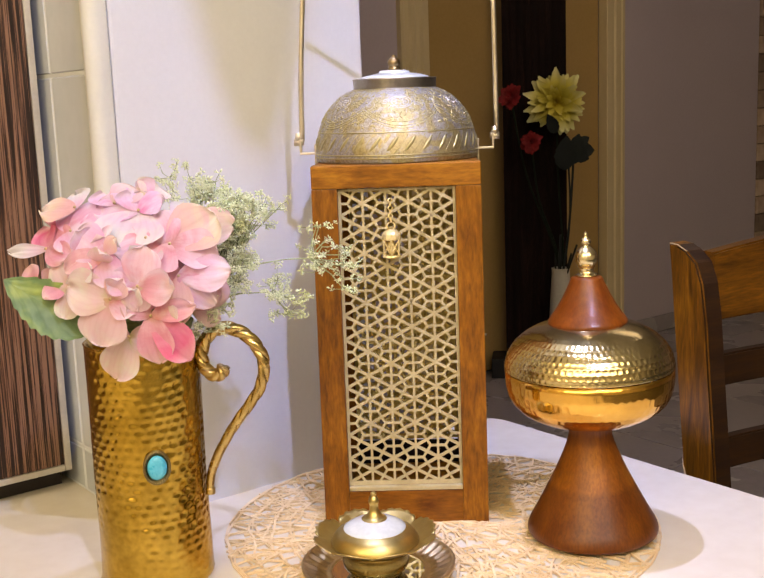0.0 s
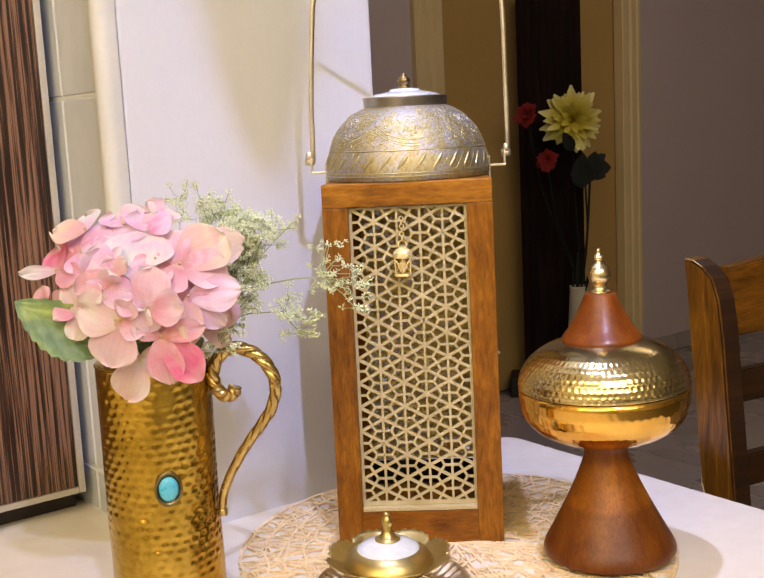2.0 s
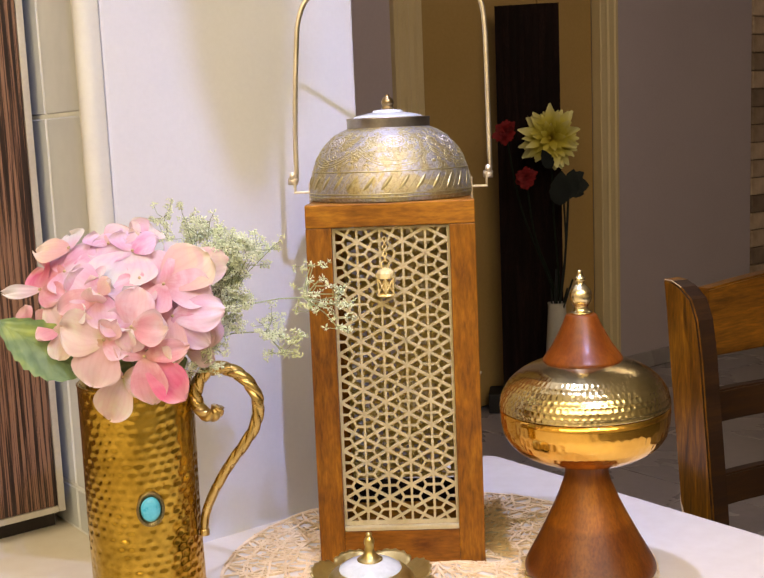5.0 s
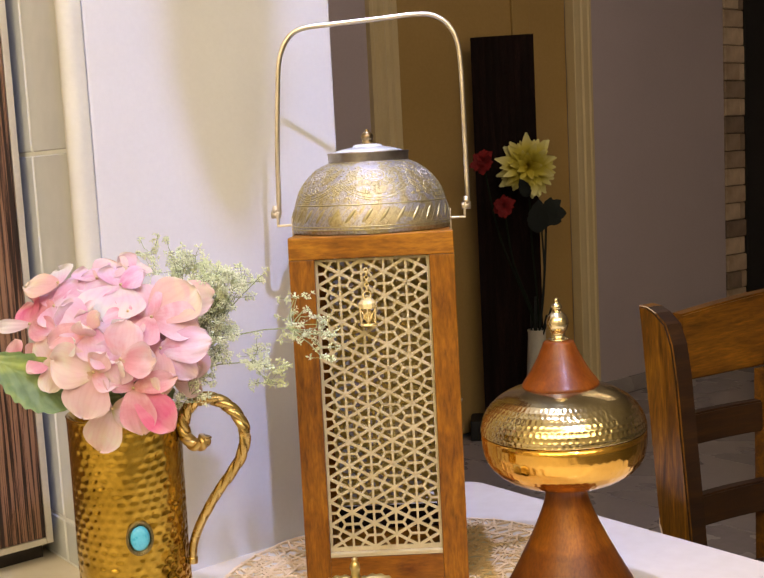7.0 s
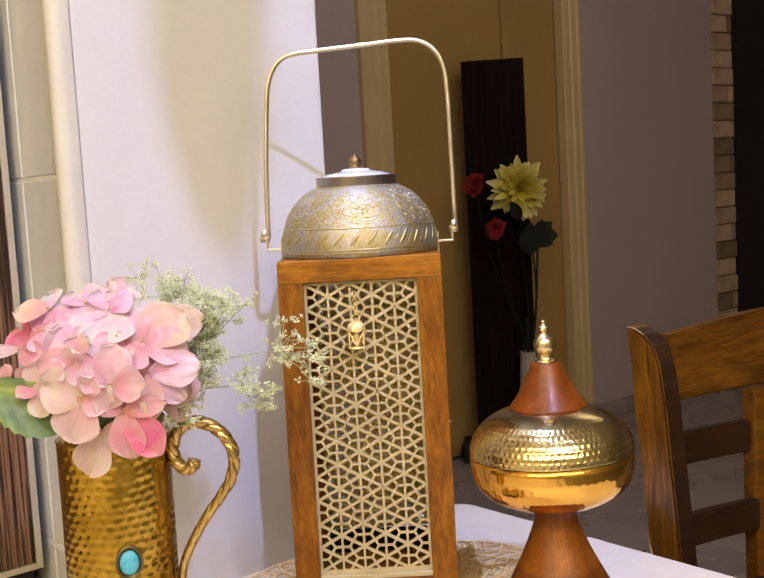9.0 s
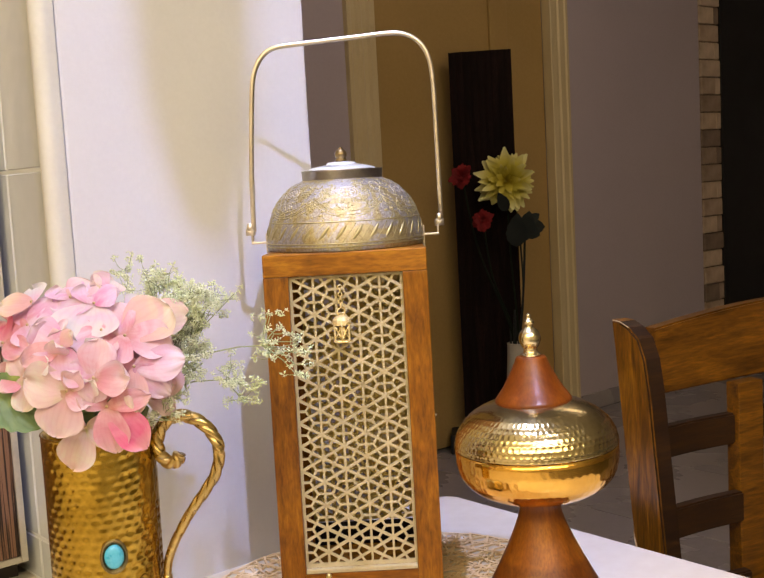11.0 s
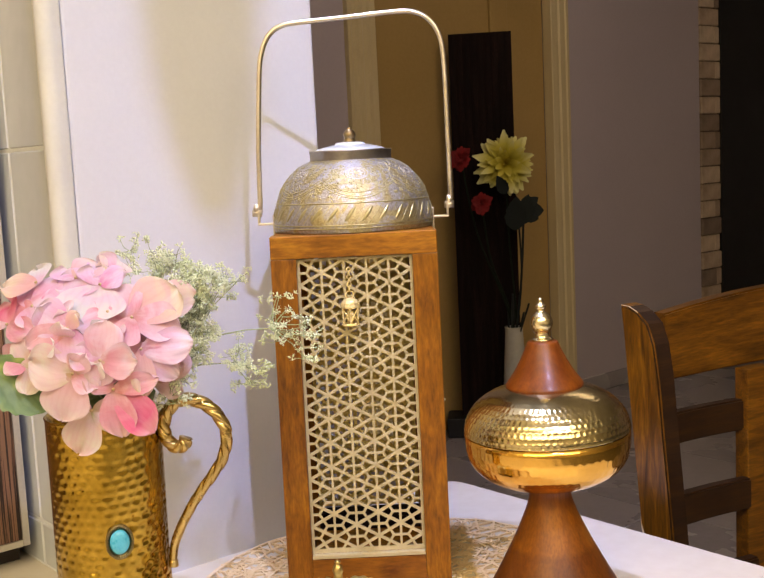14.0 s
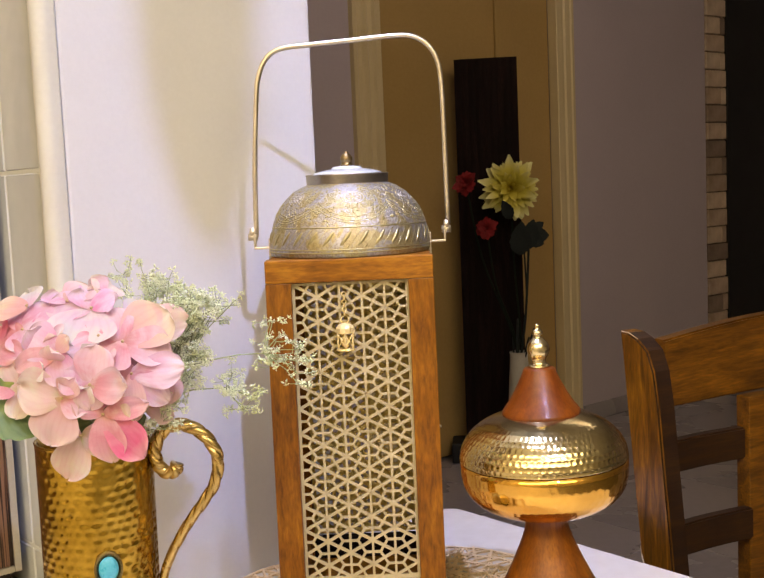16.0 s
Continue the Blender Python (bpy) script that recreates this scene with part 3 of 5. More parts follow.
dome.matrix_basis = pose(0, 0, BOX_H + 0.0005)
climb = [0.0]
for (r0, z0), (r1, z1) in zip(dome_profile, dome_profile[1:]):
    climb.append(climb[-1] + math.hypot(r1 - r0, z1 - z0))


def dome_at(a, d, lift=0.0):
    """The point of the dome at bearing a, a length d up its side."""
    d = min(max(d, 0.0), climb[-1])
    k = max(i for i in range(len(climb) - 1) if climb[i] <= d + 1e-9)
    q = (d - climb[k]) / (climb[k + 1] - climb[k])
    r, z = [u + (v - u) * q for u, v in zip(dome_profile[k], dome_profile[k + 1])]
    (r0, z0), (r1, z1) = dome_profile[k], dome_profile[k + 1]
    l = math.hypot(r1 - r0, z1 - z0)
    r, z = r + lift * (z1 - z0) / l, z - lift * (r1 - r0) / l
    return r * math.cos(a), r * math.sin(a), z


def radius_at(d):
    x, y, z = dome_at(0.0, d)
    return max(x, 0.02)


GILT_LINE = surface("worn_gilt", (0.34, 0.29, 0.13), (0.50, 0.44, 0.23), 0.44, 0.9, scale=60, fine=300)
SILVER_LINE = surface("worn_silver", (0.40, 0.37, 0.34), (0.56, 0.53, 0.49), 0.42, 0.9, scale=60, fine=300)
belt = ([], [])
for d in (0.0040, 0.0068, 0.0262):
    tube([dome_at(2 * math.pi * i / 72, d) for i in range(73)], 0.0006, 6, into=belt)
for i in range(30):
    a = 2 * math.pi * i / 30
    tube([dome_at(a + 0.034 * s, 0.0085 + 0.0032 * s, -0.0009) for s in range(6)], lambda s: 0.0004 + 0.0016 * math.sin(math.pi * s) ** 0.8, 8, into=belt)
    tube([dome_at(a + 0.105 + 0.034 * s, 0.0085 + 0.0032 * s, -0.0003) for s in range(6)], 0.0005, 5, into=belt)
part("belt", belt, GILT_LINE, dome, "raised gilt band of slanting leaves", True)

# engraved scrolls: rosettes in a ring, spirals and small leaves between them
rnd = random.Random(21)
scroll, leafage = ([], []), ([], [])
taken = []


def curl(a0, d0, r, wind, turn, into, thick):
    pts = []
    for s in range(22):
        q = s / 21
        rad, ang = r * (1 - 0.86 * q), turn + wind * q * 2 * math.pi * 1.45
        d = d0 + rad * math.sin(ang)
        if not 0.0272 < d < climb[-1] - 0.004:
            continue
        pts.append(dome_at(a0 + rad * math.cos(ang) / radius_at(d0), d, -0.0002))
    if len(pts) > 4:
        tube(pts, lambda s: thick * (1 - 0.4 * s), 5, into=into)


for i in range(6):
    a, d = 2 * math.pi * i / 6 - math.pi / 2 + 0.10, 0.0560
    for r in (0.0088, 0.0066):
        tube([dome_at(a + r * 1.15 * math.cos(q) / radius_at(d), d + 0.8 * r * math.sin(q), -0.0001) for q in [2 * math.pi * k / 24 for k in range(25)]], 0.0005, 5, into=scroll)
    for p in range(8):
        q = 2 * math.pi * p / 8
        tube([dome_at(a + 1.15 * r * math.cos(q) / radius_at(d), d + 0.8 * r * math.sin(q), -0.0006) for r in (0.0012, 0.0030, 0.0048, 0.0060)], lambda s: 0.0003 + 0.0011 * math.sin(math.pi * s), 6, into=scroll)
    taken.append((a, d, 0.0105))
    # a sweeping band under each rosette
    for off in (0.0, 0.0022, 0.0055):
        tube([dome_at(a + 0.52 * s / 10, 0.0300 + off + 0.0150 * (s / 10) ** 2, -0.0001) for s in range(-10, 11)], 0.0005, 5, into=leafage)
for tries in range(1500):
    a, d, r = rnd.random() * 2 * math.pi, rnd.uniform(0.0300, climb[-1] - 0.008), rnd.uniform(0.0030, 0.0068)
    if any(math.hypot(((a - b_ + math.pi) % (2 * math.pi) - math.pi) * radius_at(d), d - e) < 0.62 * (r + q) for b_, e, q in taken):
        continue
    taken.append((a, d, r))
    curl(a, d, r, rnd.choice((-1, 1)), rnd.random() * 6.28, rnd.choice((scroll, leafage, leafage)), 0.00042)
    for k in range(3):
        t0 = rnd.random() * 6.28
        x0, d1 = 1.1 * r * math.cos(t0), d + 1.1 * r * math.sin(t0)
        t1 = t0 + rnd.uniform(0.6, 1.6)
        pts = [dome_at(a + (x0 + 0.0035 * q * math.cos(t1)) / radius_at(d), d1 + 0.0035 * q * math.sin(t1), -0.0004) for q in (0, 0.35, 0.7, 1.0)]
        if 0.028 < d1 < climb[-1] - 0.006:
            tube(pts, lambda s: 0.0002 + 0.0009 * math.sin(math.pi * s), 5, into=leafage)
part("scrollwork", scroll, SILVER_LINE, dome, "silver rosettes and curls in low relief", True)
part("leafwork", leafage, GILT_LINE, dome, "worn gilt leaves and curls in low relief", True)
collar = part("collar", lathe([(0.0360, 0.0618), (0.0370, 0.0623), (0.0375, 0.0633), (0.0376, 0.0700), (0.0382, 0.0711), (0.0377, 0.0719), (0.0352, 0.0719), (0.0350, 0.0665)], 72), PEWTER, dome, "plain pewter collar", True)
lid = part("lid", lathe(smooth_profile([(0.0347, 0.0690), (0.0337, 0.0714), (0.0275, 0.0742), (0.0190, 0.0760), (0.0145, 0.0768), (0.0128, 0.0785), (0.0060, 0.0793)], 4), 48), PEARL, dome, "white mother-of-pearl lid", True)
part("knob", lathe(smooth_profile([(0.0046, 0.0786), (0.0057, 0.0800), (0.0048, 0.0820), (0.0056, 0.0845), (0.0055, 0.0870), (0.0040, 0.0893), (0.0022, 0.0908), (0.0018, 0.0922), (0.0, 0.0928)], 4), 24), ANTIQUE, dome, "small aged brass knob", True)

# carrying handle on two hinged brackets
HZ = -0.005
BAIL = ((-0.0862, 0.342), (-0.0845, 0.400), (-0.0800, 0.465), (-0.0768, 0.487), (-0.0690, 0.503), (-0.0560, 0.5115), (-0.0300, 0.5140), (0.0100, 0.5165), (0.0480, 0.5190), (0.0660, 0.5175), (0.0790, 0.5090), (0.0870, 0.4940), (0.0897, 0.4700), (0.0905, 0.4200), (0.0910, 0.347))
handle = part("handle", tube(curve_through([(x, 0, z + HZ) for x, z in BAIL], 6), 0.0023, 10), BRASS_PALE, lantern, "slim brass carrying handle, raised", True)
for s in (-1, 1):
    bm = box(s * HALF + (0 if s > 0 else -0.0022), s * HALF + (0.0022 if s > 0 else 0), -0.006, 0.006, BOX_H - 0.024, BOX_H + 0.016, 0.0006)
    xs = sorted((s * (HALF + 0.0023), s * 0.0885))
    box(xs[0], xs[1], -0.0035, 0.0035, 0.3255, 0.3275, 0.0005, bm=bm)
    xs = sorted((s * 0.0867, s * 0.0886))
    box(xs[0], xs[1], -0.0035, 0.0035, 0.3277, 0.3395, 0.0005, bm=bm)
    bracket = part("bracket", bm, BRASS_PALE, lantern)
    pin = part("hinge", tube([(s * 0.0850, 0, 0.3370), (s * 0.0935, 0, 0.3370)], 0.0034, 14), BRASS_PALE, bracket, "", True)
    part("cap_nut", tube([(s * 0.0895, 0, 0.3385), (s * 0.0895, 0, 0.3455)], lambda q: 0.0036 - 0.0012 * q, 10), BRASS_PALE, bracket, "", True)

CHARM_GOLD = surface("pale_gilt", (0.76, 0.60, 0.24), (0.90, 0.76, 0.42), 0.36, 0.5, scale=60, fine=300)
part("latch", tube([(HALF, -0.052, 0.164), (HALF + 0.0030, -0.052, 0.164)], lambda q: 0.0016 - 0.0006 * q, 10), BRASS_PALE, lantern, "tiny brass latch pin", True)

# small lantern charm on a chain before the lattice
charm = part("charm", lathe([(0.0012, 0.2545), (0.0068, 0.2540), (0.0072, 0.2556), (0.0069, 0.2592), (0.0054, 0.2620), (0.0028, 0.2634), (0.0008, 0.2644)], 12), CHARM_GOLD, lantern, "tiny gold openwork lantern charm")
charm.matrix_basis = pose(-0.0055, -HALF - 0.0012, 0.0335, 0, 0, 30) @ Matrix.Diagonal((1.15, 1.15, 0.87, 1))
part("base", lathe([(0.0012, 0.2362), (0.0066, 0.2364), (0.0070, 0.2374), (0.0066, 0.2386), (0.0012, 0.2388)], 12), CHARM_GOLD, charm)
part("core", lathe(smooth_profile([(0.0012, 0.2388), (0.0030, 0.2420), (0.0034, 0.2470), (0.0022, 0.2520), (0.0010, 0.2540)], 3), 10), CHARM_GOLD, charm, "", True)
cage = ([], [])
for i in range(6):
    a = math.pi / 3 * i
    tube([(0.0062 * math.cos(a), 0.0062 * math.sin(a), 0.2380), (0.0066 * math.cos(a), 0.0066 * math.sin(a), 0.2545)], 0.0007, 6, into=cage)
    b_ = a + math.pi / 3
    for z0, z1 in ((0.2400, 0.2530), (0.2530, 0.2400)):
        tube([(0.0062 * math.cos(a), 0.0062 * math.sin(a), z0), (0.0062 * math.cos(b_), 0.0062 * math.sin(b_), z1)], 0.0004, 5, into=cage)
part("cage", cage, CHARM_GOLD, charm)
links = ([], [])
for k in range(7):
    zc, rr = (0.2672, 0.0034) if k == 0 else (0.2700 + 0.0038 * k, 0.0017)
    ring = [(rr * math.cos(q) * (1 if k % 2 == 0 else 0.25), rr * math.cos(q) * (0 if k % 2 == 0 else 0.9), zc + rr * 1.2 * math.sin(q)) for q in [2 * math.pi * i / 12 for i in range(13)]]
    tube(ring, 0.0005, 5, into=links)
part("chain", links, CHARM_GOLD, charm)

# ---- hammered brass jug ----
BRONZE = surface("dark_bronze", (0.15, 0.115, 0.055), (0.32, 0.25, 0.12), 0.36, 1.0, scale=60, fine=300)
JUG = (-0.204, -0.090)
JR, JH = 0.0446, 0.198
jug = thing("jug", TABLE @ pose(JUG[0], JUG[1], 0), "tall hammered brass jug with twisted handle and turquoise stone", "jug")


def hammered(a, s, r, z):
    if z < 0.004 or z > JH - 0.004:
        return 0.0
    row = z / 0.0066 + 0.55 * noise.noise(Vector((1.6 * math.cos(a), 1.6 * math.sin(a), z * 16)))
    col = a * JR / 0.0088 + 0.5 * (int(row) % 2) + 0.45 * noise.noise(Vector((int(row) * 1.7, 2 * a, 3)))
    fx, fz = (col % 1.0) - 0.5, (row % 1.0) - 0.5
    # work marks fade out below and in one band
    amount = min(1.0, max(0.0, (z - 0.035 + 0.034 * max(0.0, math.cos(a + 0.35))) / 0.045)) * (0.45 + 0.75 * noise.noise(Vector((3 * math.cos(a), 3 * math.sin(a), z * 22))) + 0.35)
    cell = noise.noise(Vector((int(col) * 2.37, int(row) * 1.91, 0.5)))
    amount *= max(0.0, 0.80 + 1.2 * cell)
    d = (fx / (0.38 + 0.12 * cell)) ** 2 + (fz / 0.30) ** 2
    return -0.0013 * max(0.0, amount) * max(0.0, 1 - d) + 0.0009 * noise.noise(Vector((2.6 * math.cos(a), 2.6 * math.sin(a), z * 14)))


prof = [(0.0436, 0.0), (0.0449, 0.0008), (0.0459, 0.003), (0.0453, 0.006)]
prof += [(JR + 0.0006 * (1 - k / 118) - 0.0004 * math.sin(math.pi * k / 118), 0.007 + (JH - 0.008) * k / 118) for k in range(119)]
prof += [(JR + 0.0006, JH), (JR - 0.0006, JH + 0.0008), (JR - 0.0020, JH), (JR - 0.0022, 0.10), (JR - 0.0022, 0.004)]
body = part("body", lathe(prof, 216, hammered), BRASS, jug, "", True)
ROPE_BRASS = surface("old_gold_brass", (0.42, 0.30, 0.10), (0.64, 0.48, 0.20), 0.27, 1.0, scale=40, fine=220, relief=0.03)
rope = curve_through([(x, 0, z) for x, z in ((0.0665, 0.1755), (0.0640, 0.1695), (0.0565, 0.1690), (0.0500, 0.1770), (0.0495, 0.1890), (0.0560, 0.2010), (0.0680, 0.2065), (0.0810, 0.2035), (0.0925, 0.1940), (0.0990, 0.1790), (0.0955, 0.1600), (0.0850, 0.1440), (0.0720, 0.1270), (0.0595, 0.1070), (0.0515, 0.0900), (0.0490, 0.0780), (0.0488, 0.0700))], 26)
twist = tube(rope, lambda s: 0.0055 - 0.0025 * max(0.0, s - 0.45) / 0.55 + (0.0008 if s > 0.96 else 0), 30,
             lambda a, s: -0.0019 * max(0.0, min(1.0, (0.84 - s) * 5)) * (1 - abs(math.sin(1.5 * a + 62 * s))) ** 2.2)
grip = part("handle", twist, ROPE_BRASS, jug, "rope-twisted brass handle with a curled end", True)
grip.matrix_basis = pose(0, 0, 0, 0, 0, -6)
stone_seat = part("stone_setting", lathe(smooth_profile([(0.0132, -0.001), (0.0134, 0.0012), (0.0124, 0.0022), (0.0104, 0.0010), (0.0100, 0.0006)], 3), 48), BRONZE, jug, "dark beaded oval bezel", True)
stone_seat.matrix_basis = pose(0, 0, 0.1055, 0, 0, 20) @ pose(0.001, -JR - 0.0002, 0, 90, 0, 0) @ Matrix.Diagonal((0.80, 1.04, 1, 1))
part("stone", lathe(smooth_profile([(0.0094, 0.0004), (0.0092, 0.0018), (0.0073, 0.0036), (0.0039, 0.0044), (0.0, 0.0046)], 4), 40), TURQUOISE, stone_seat, "sky-blue turquoise cabochon", True)
beads = ([], [])
for i in range(30):
    a = 2 * math.pi * i / 30
    c = Vector((0.0113 * math.cos(a), 0.0113 * math.sin(a), 0.0019))
    tube([c - Vector((0, 0, 0.0009)), c, c + Vector((0, 0, 0.0009))], lambda q: 0.0003 + 0.0008 * math.sin(math.pi * q), 6, into=beads)
part("beading", beads, BRONZE, stone_seat, "", True)

# ---- wooden-footed hammered compote ----
BRASS_ORANGE = surface("warm_brass", (0.72, 0.40, 0.07), (0.86, 0.52, 0.11), 0.12, 1.0, scale=30, fine=220, relief=0.03)
FINIAL_BRASS = surface("silvered_brass", (0.74, 0.62, 0.34), (0.90, 0.82, 0.58), 0.22, 1.0, scale=60, fine=220, relief=0.03)
compote = thing("lidded_compote", TABLE @ pose(0.1606, -0.033, 0.0058, 0, -1.2, 0), "lidded hammered brass bowl on a turned wooden foot", "bowl")
foot = part("foot", lathe(smooth_profile([(0.0500, 0.0), (0.0540, 0.0012), (0.0553, 0.0050), (0.0535, 0.0110), (0.0485, 0.0200), (0.0400, 0.0360), (0.0310, 0.0540), (0.0235, 0.0710), (0.0192, 0.0830), (0.0180, 0.0900), (0.0188, 0.0955)], 6), 72), TURNED_FOOT, compote, "flared reddish-brown turned wooden foot", True)


def scales(amp, around, rows, fade):
    """Rows of overlapping hammered scales; the relief fades past the share of the way up that is given."""
    def push(a, s, r, z):
        row = s * rows
        if row < 0.3 or row > rows - 0.2:
            return 0.0
        col = a * around / (2 * math.pi) + 0.5 * (int(row) % 2)
        fx, fz = (col % 1.0) - 0.5, (row % 1.0) - 0.5
        cell = noise.noise(Vector((int(col) * 1.3, int(row) * 2.1, 1)))
        soft = 1.0 if s < fade else max(0.15, 1 - (s - fade) * 5)
        return -amp * soft * max(0.0, 1 - (fx / 0.5) ** 2 - (fz / 0.5) ** 2) * (0.8 + 0.6 * cell) + 0.0004 * soft * fx * cell
    return push


ZR = 0.1450
lower = [(0.0180, 0.0945)] + [(0.0703 * math.sin(t), ZR - 0.0495 * math.cos(t) ** 0.62) for t in [0.27 + (math.pi / 2 - 0.27) * k / 44 for k in range(45)]]
bowl = part("bowl", lathe(lower + [(0.0690, ZR)], 264, scales(0.00045, 60, 9, 0.9)), BRASS_ORANGE, compote, "polished hammered brass bowl", True)
upper = [(0.0698, ZR + 0.0006)] + [(0.0706 * math.cos(t) ** 0.85, ZR + 0.0012 + 0.0410 * math.sin(t)) for t in [0.0 + 1.13 * k / 80 for k in range(81)]] + [(0.0290, ZR + 0.0400)]
LID_BRASS = surface("muted_brass", (0.56, 0.46, 0.23), (0.73, 0.61, 0.32), 0.18, 1.0, scale=30, fine=220, relief=0.03)
cover = part("lid", lathe(upper, 400, scales(0.00062, 80, 10, 0.62)), LID_BRASS, compote, "hammered brass lid with scale-like dimples", True)
cap = part("cap", lathe(smooth_profile([(0.0300, 0.1812), (0.0322, 0.1824), (0.0328, 0.1850), (0.0308, 0.1885), (0.0258, 0.1955), (0.0196, 0.2065), (0.0148, 0.2165), (0.0127, 0.2215), (0.0100, 0.2225)], 6), 64), TURNED_WOOD, cover, "conical reddish-brown turned wooden cap", True)
part("finial", lathe(smooth_profile([(0.0088, 0.2222), (0.0092, 0.2238), (0.0066, 0.2256), (0.0060, 0.2285), (0.0074, 0.2310), (0.0092, 0.2350), (0.0094, 0.2390), (0.0080, 0.2430), (0.0048, 0.2462), (0.0030, 0.2480), (0.0044, 0.2505), (0.0042, 0.2528), (0.0022, 0.2548), (0.0018, 0.2580), (0.0, 0.2592)], 5), 32), FINIAL_BRASS, cover, "polished brass finial of stacked balls", True)

# ---- tray and burner in front of the lantern ----
m, nt, b = nodes_of("mirror_glass")
b.inputs["Base Color"].default_value, b.inputs["Metallic"].default_value, b.inputs["Roughness"].default_value = (0.86, 0.87, 0.87, 1), 1.0, 0.03
MIRROR = m
tray = thing("tray", TABLE @ pose(-0.0215, -0.107, 0.0046), "round fluted brass tray with a mirror centre", "tray")

tray_v, tray_f = lathe([(0.050, 0.0), (0.0580, 0.0010), (0.0612, 0.0080), (0.0616, 0.0106), (0.0602, 0.0114), (0.0588, 0.0104), (0.0560, 0.0086), (0.0500, 0.0056), (0.0430, 0.0026), (0.0405, 0.0022), (0.0395, 0.0034), (0.0380, 0.0036), (0.0370, 0.0026)], 192)
tray_v = [(x, y, z + (0.0017 * math.sin(40 * math.atan2(y, x)) if 0.044 < math.hypot(x, y) < 0.0585 and z > 0.0022 else 0.0)) for x, y, z in tray_v]
part("rim", (tray_v, tray_f), TRAY_BRONZE, tray, "brown-gold fluted rim", True)
part("mirror", lathe([(0.0369, 0.0020), (0.0369, 0.0027)], 64), MIRROR, tray, "round mirror plate")
DARK_BRASS = surface("dark_olive_brass", (0.20, 0.16, 0.05), (0.36, 0.29, 0.10), 0.22, 1.0, scale=30, fine=200, relief=0.04)
burner = thing("incense_burner", TABLE @ pose(-0.0230, -0.112, 0.0074), "small brass burner with scalloped rim and pearl lid", "burner")
part("bowl", lathe(smooth_profile([(0.0180, 0.0), (0.0205, 0.0012), (0.0200, 0.0030), (0.0245, 0.0055), (0.0264, 0.0110), (0.0258, 0.0170), (0.0275, 0.0220), (0.0310, 0.0250)], 4), 64), DARK_BRASS, burner, "darker polished brass bowl", True)
ring_v, ring_f = [], []
SEG = 128
for j in range(9):
    s = j / 8
    for i in range(SEG):
        a = 2 * math.pi * i / SEG
        lobe = abs(math.sin(4 * a)) ** 0.55
        ruffle = 0.16 * abs(math.sin(20 * a))
        r = 0.0290 + s * (0.0150 + 0.0042 * lobe + 0.014 * ruffle * s)
        z = 0.0235 + 0.0055 * s + s * s * (0.0045 * lobe + 0.007 * ruffle)
        ring_v.append((r * math.cos(a), r * math.sin(a), z))
for j in range(8):
    for i in range(SEG):
        k = (i + 1) % SEG
        ring_f.append((j * SEG + i, j * SEG + k, (j + 1) * SEG + k, (j + 1) * SEG + i))
scallop = part("rim", (ring_v, ring_f), BRASS_DULL, burner, "flaring brass rim cut in petals", True)
solid = scallop.modifiers.new("thickness", "SOLIDIFY")
solid.thickness = 0.0008
cover = part("lid", lathe(smooth_profile([(0.0300, 0.0255), (0.0345, 0.0265), (0.0340, 0.0300), (0.0305, 0.0345), (0.0260, 0.0375), (0.0236, 0.0384)], 5), 64), BRASS_DULL, burner, "domed brass lid", True)
part("pearl_ring", lathe(smooth_profile([(0.0248, 0.0370), (0.0242, 0.0388), (0.0190, 0.0420), (0.0120, 0.0446), (0.0085, 0.0454)], 4), 48), PEARL, cover, "white mother-of-pearl band", True)
part("finial", lathe(smooth_profile([(0.0095, 0.0446), (0.0100, 0.0458), (0.0070, 0.0475), (0.0042, 0.0515), (0.0034, 0.0560), (0.0042, 0.0590), (0.0036, 0.0620), (0.0022, 0.0642), (0.0024, 0.0664), (0.0, 0.0678)], 5), 28), BRASS_DULL, cover, "tapered brass finial", True)

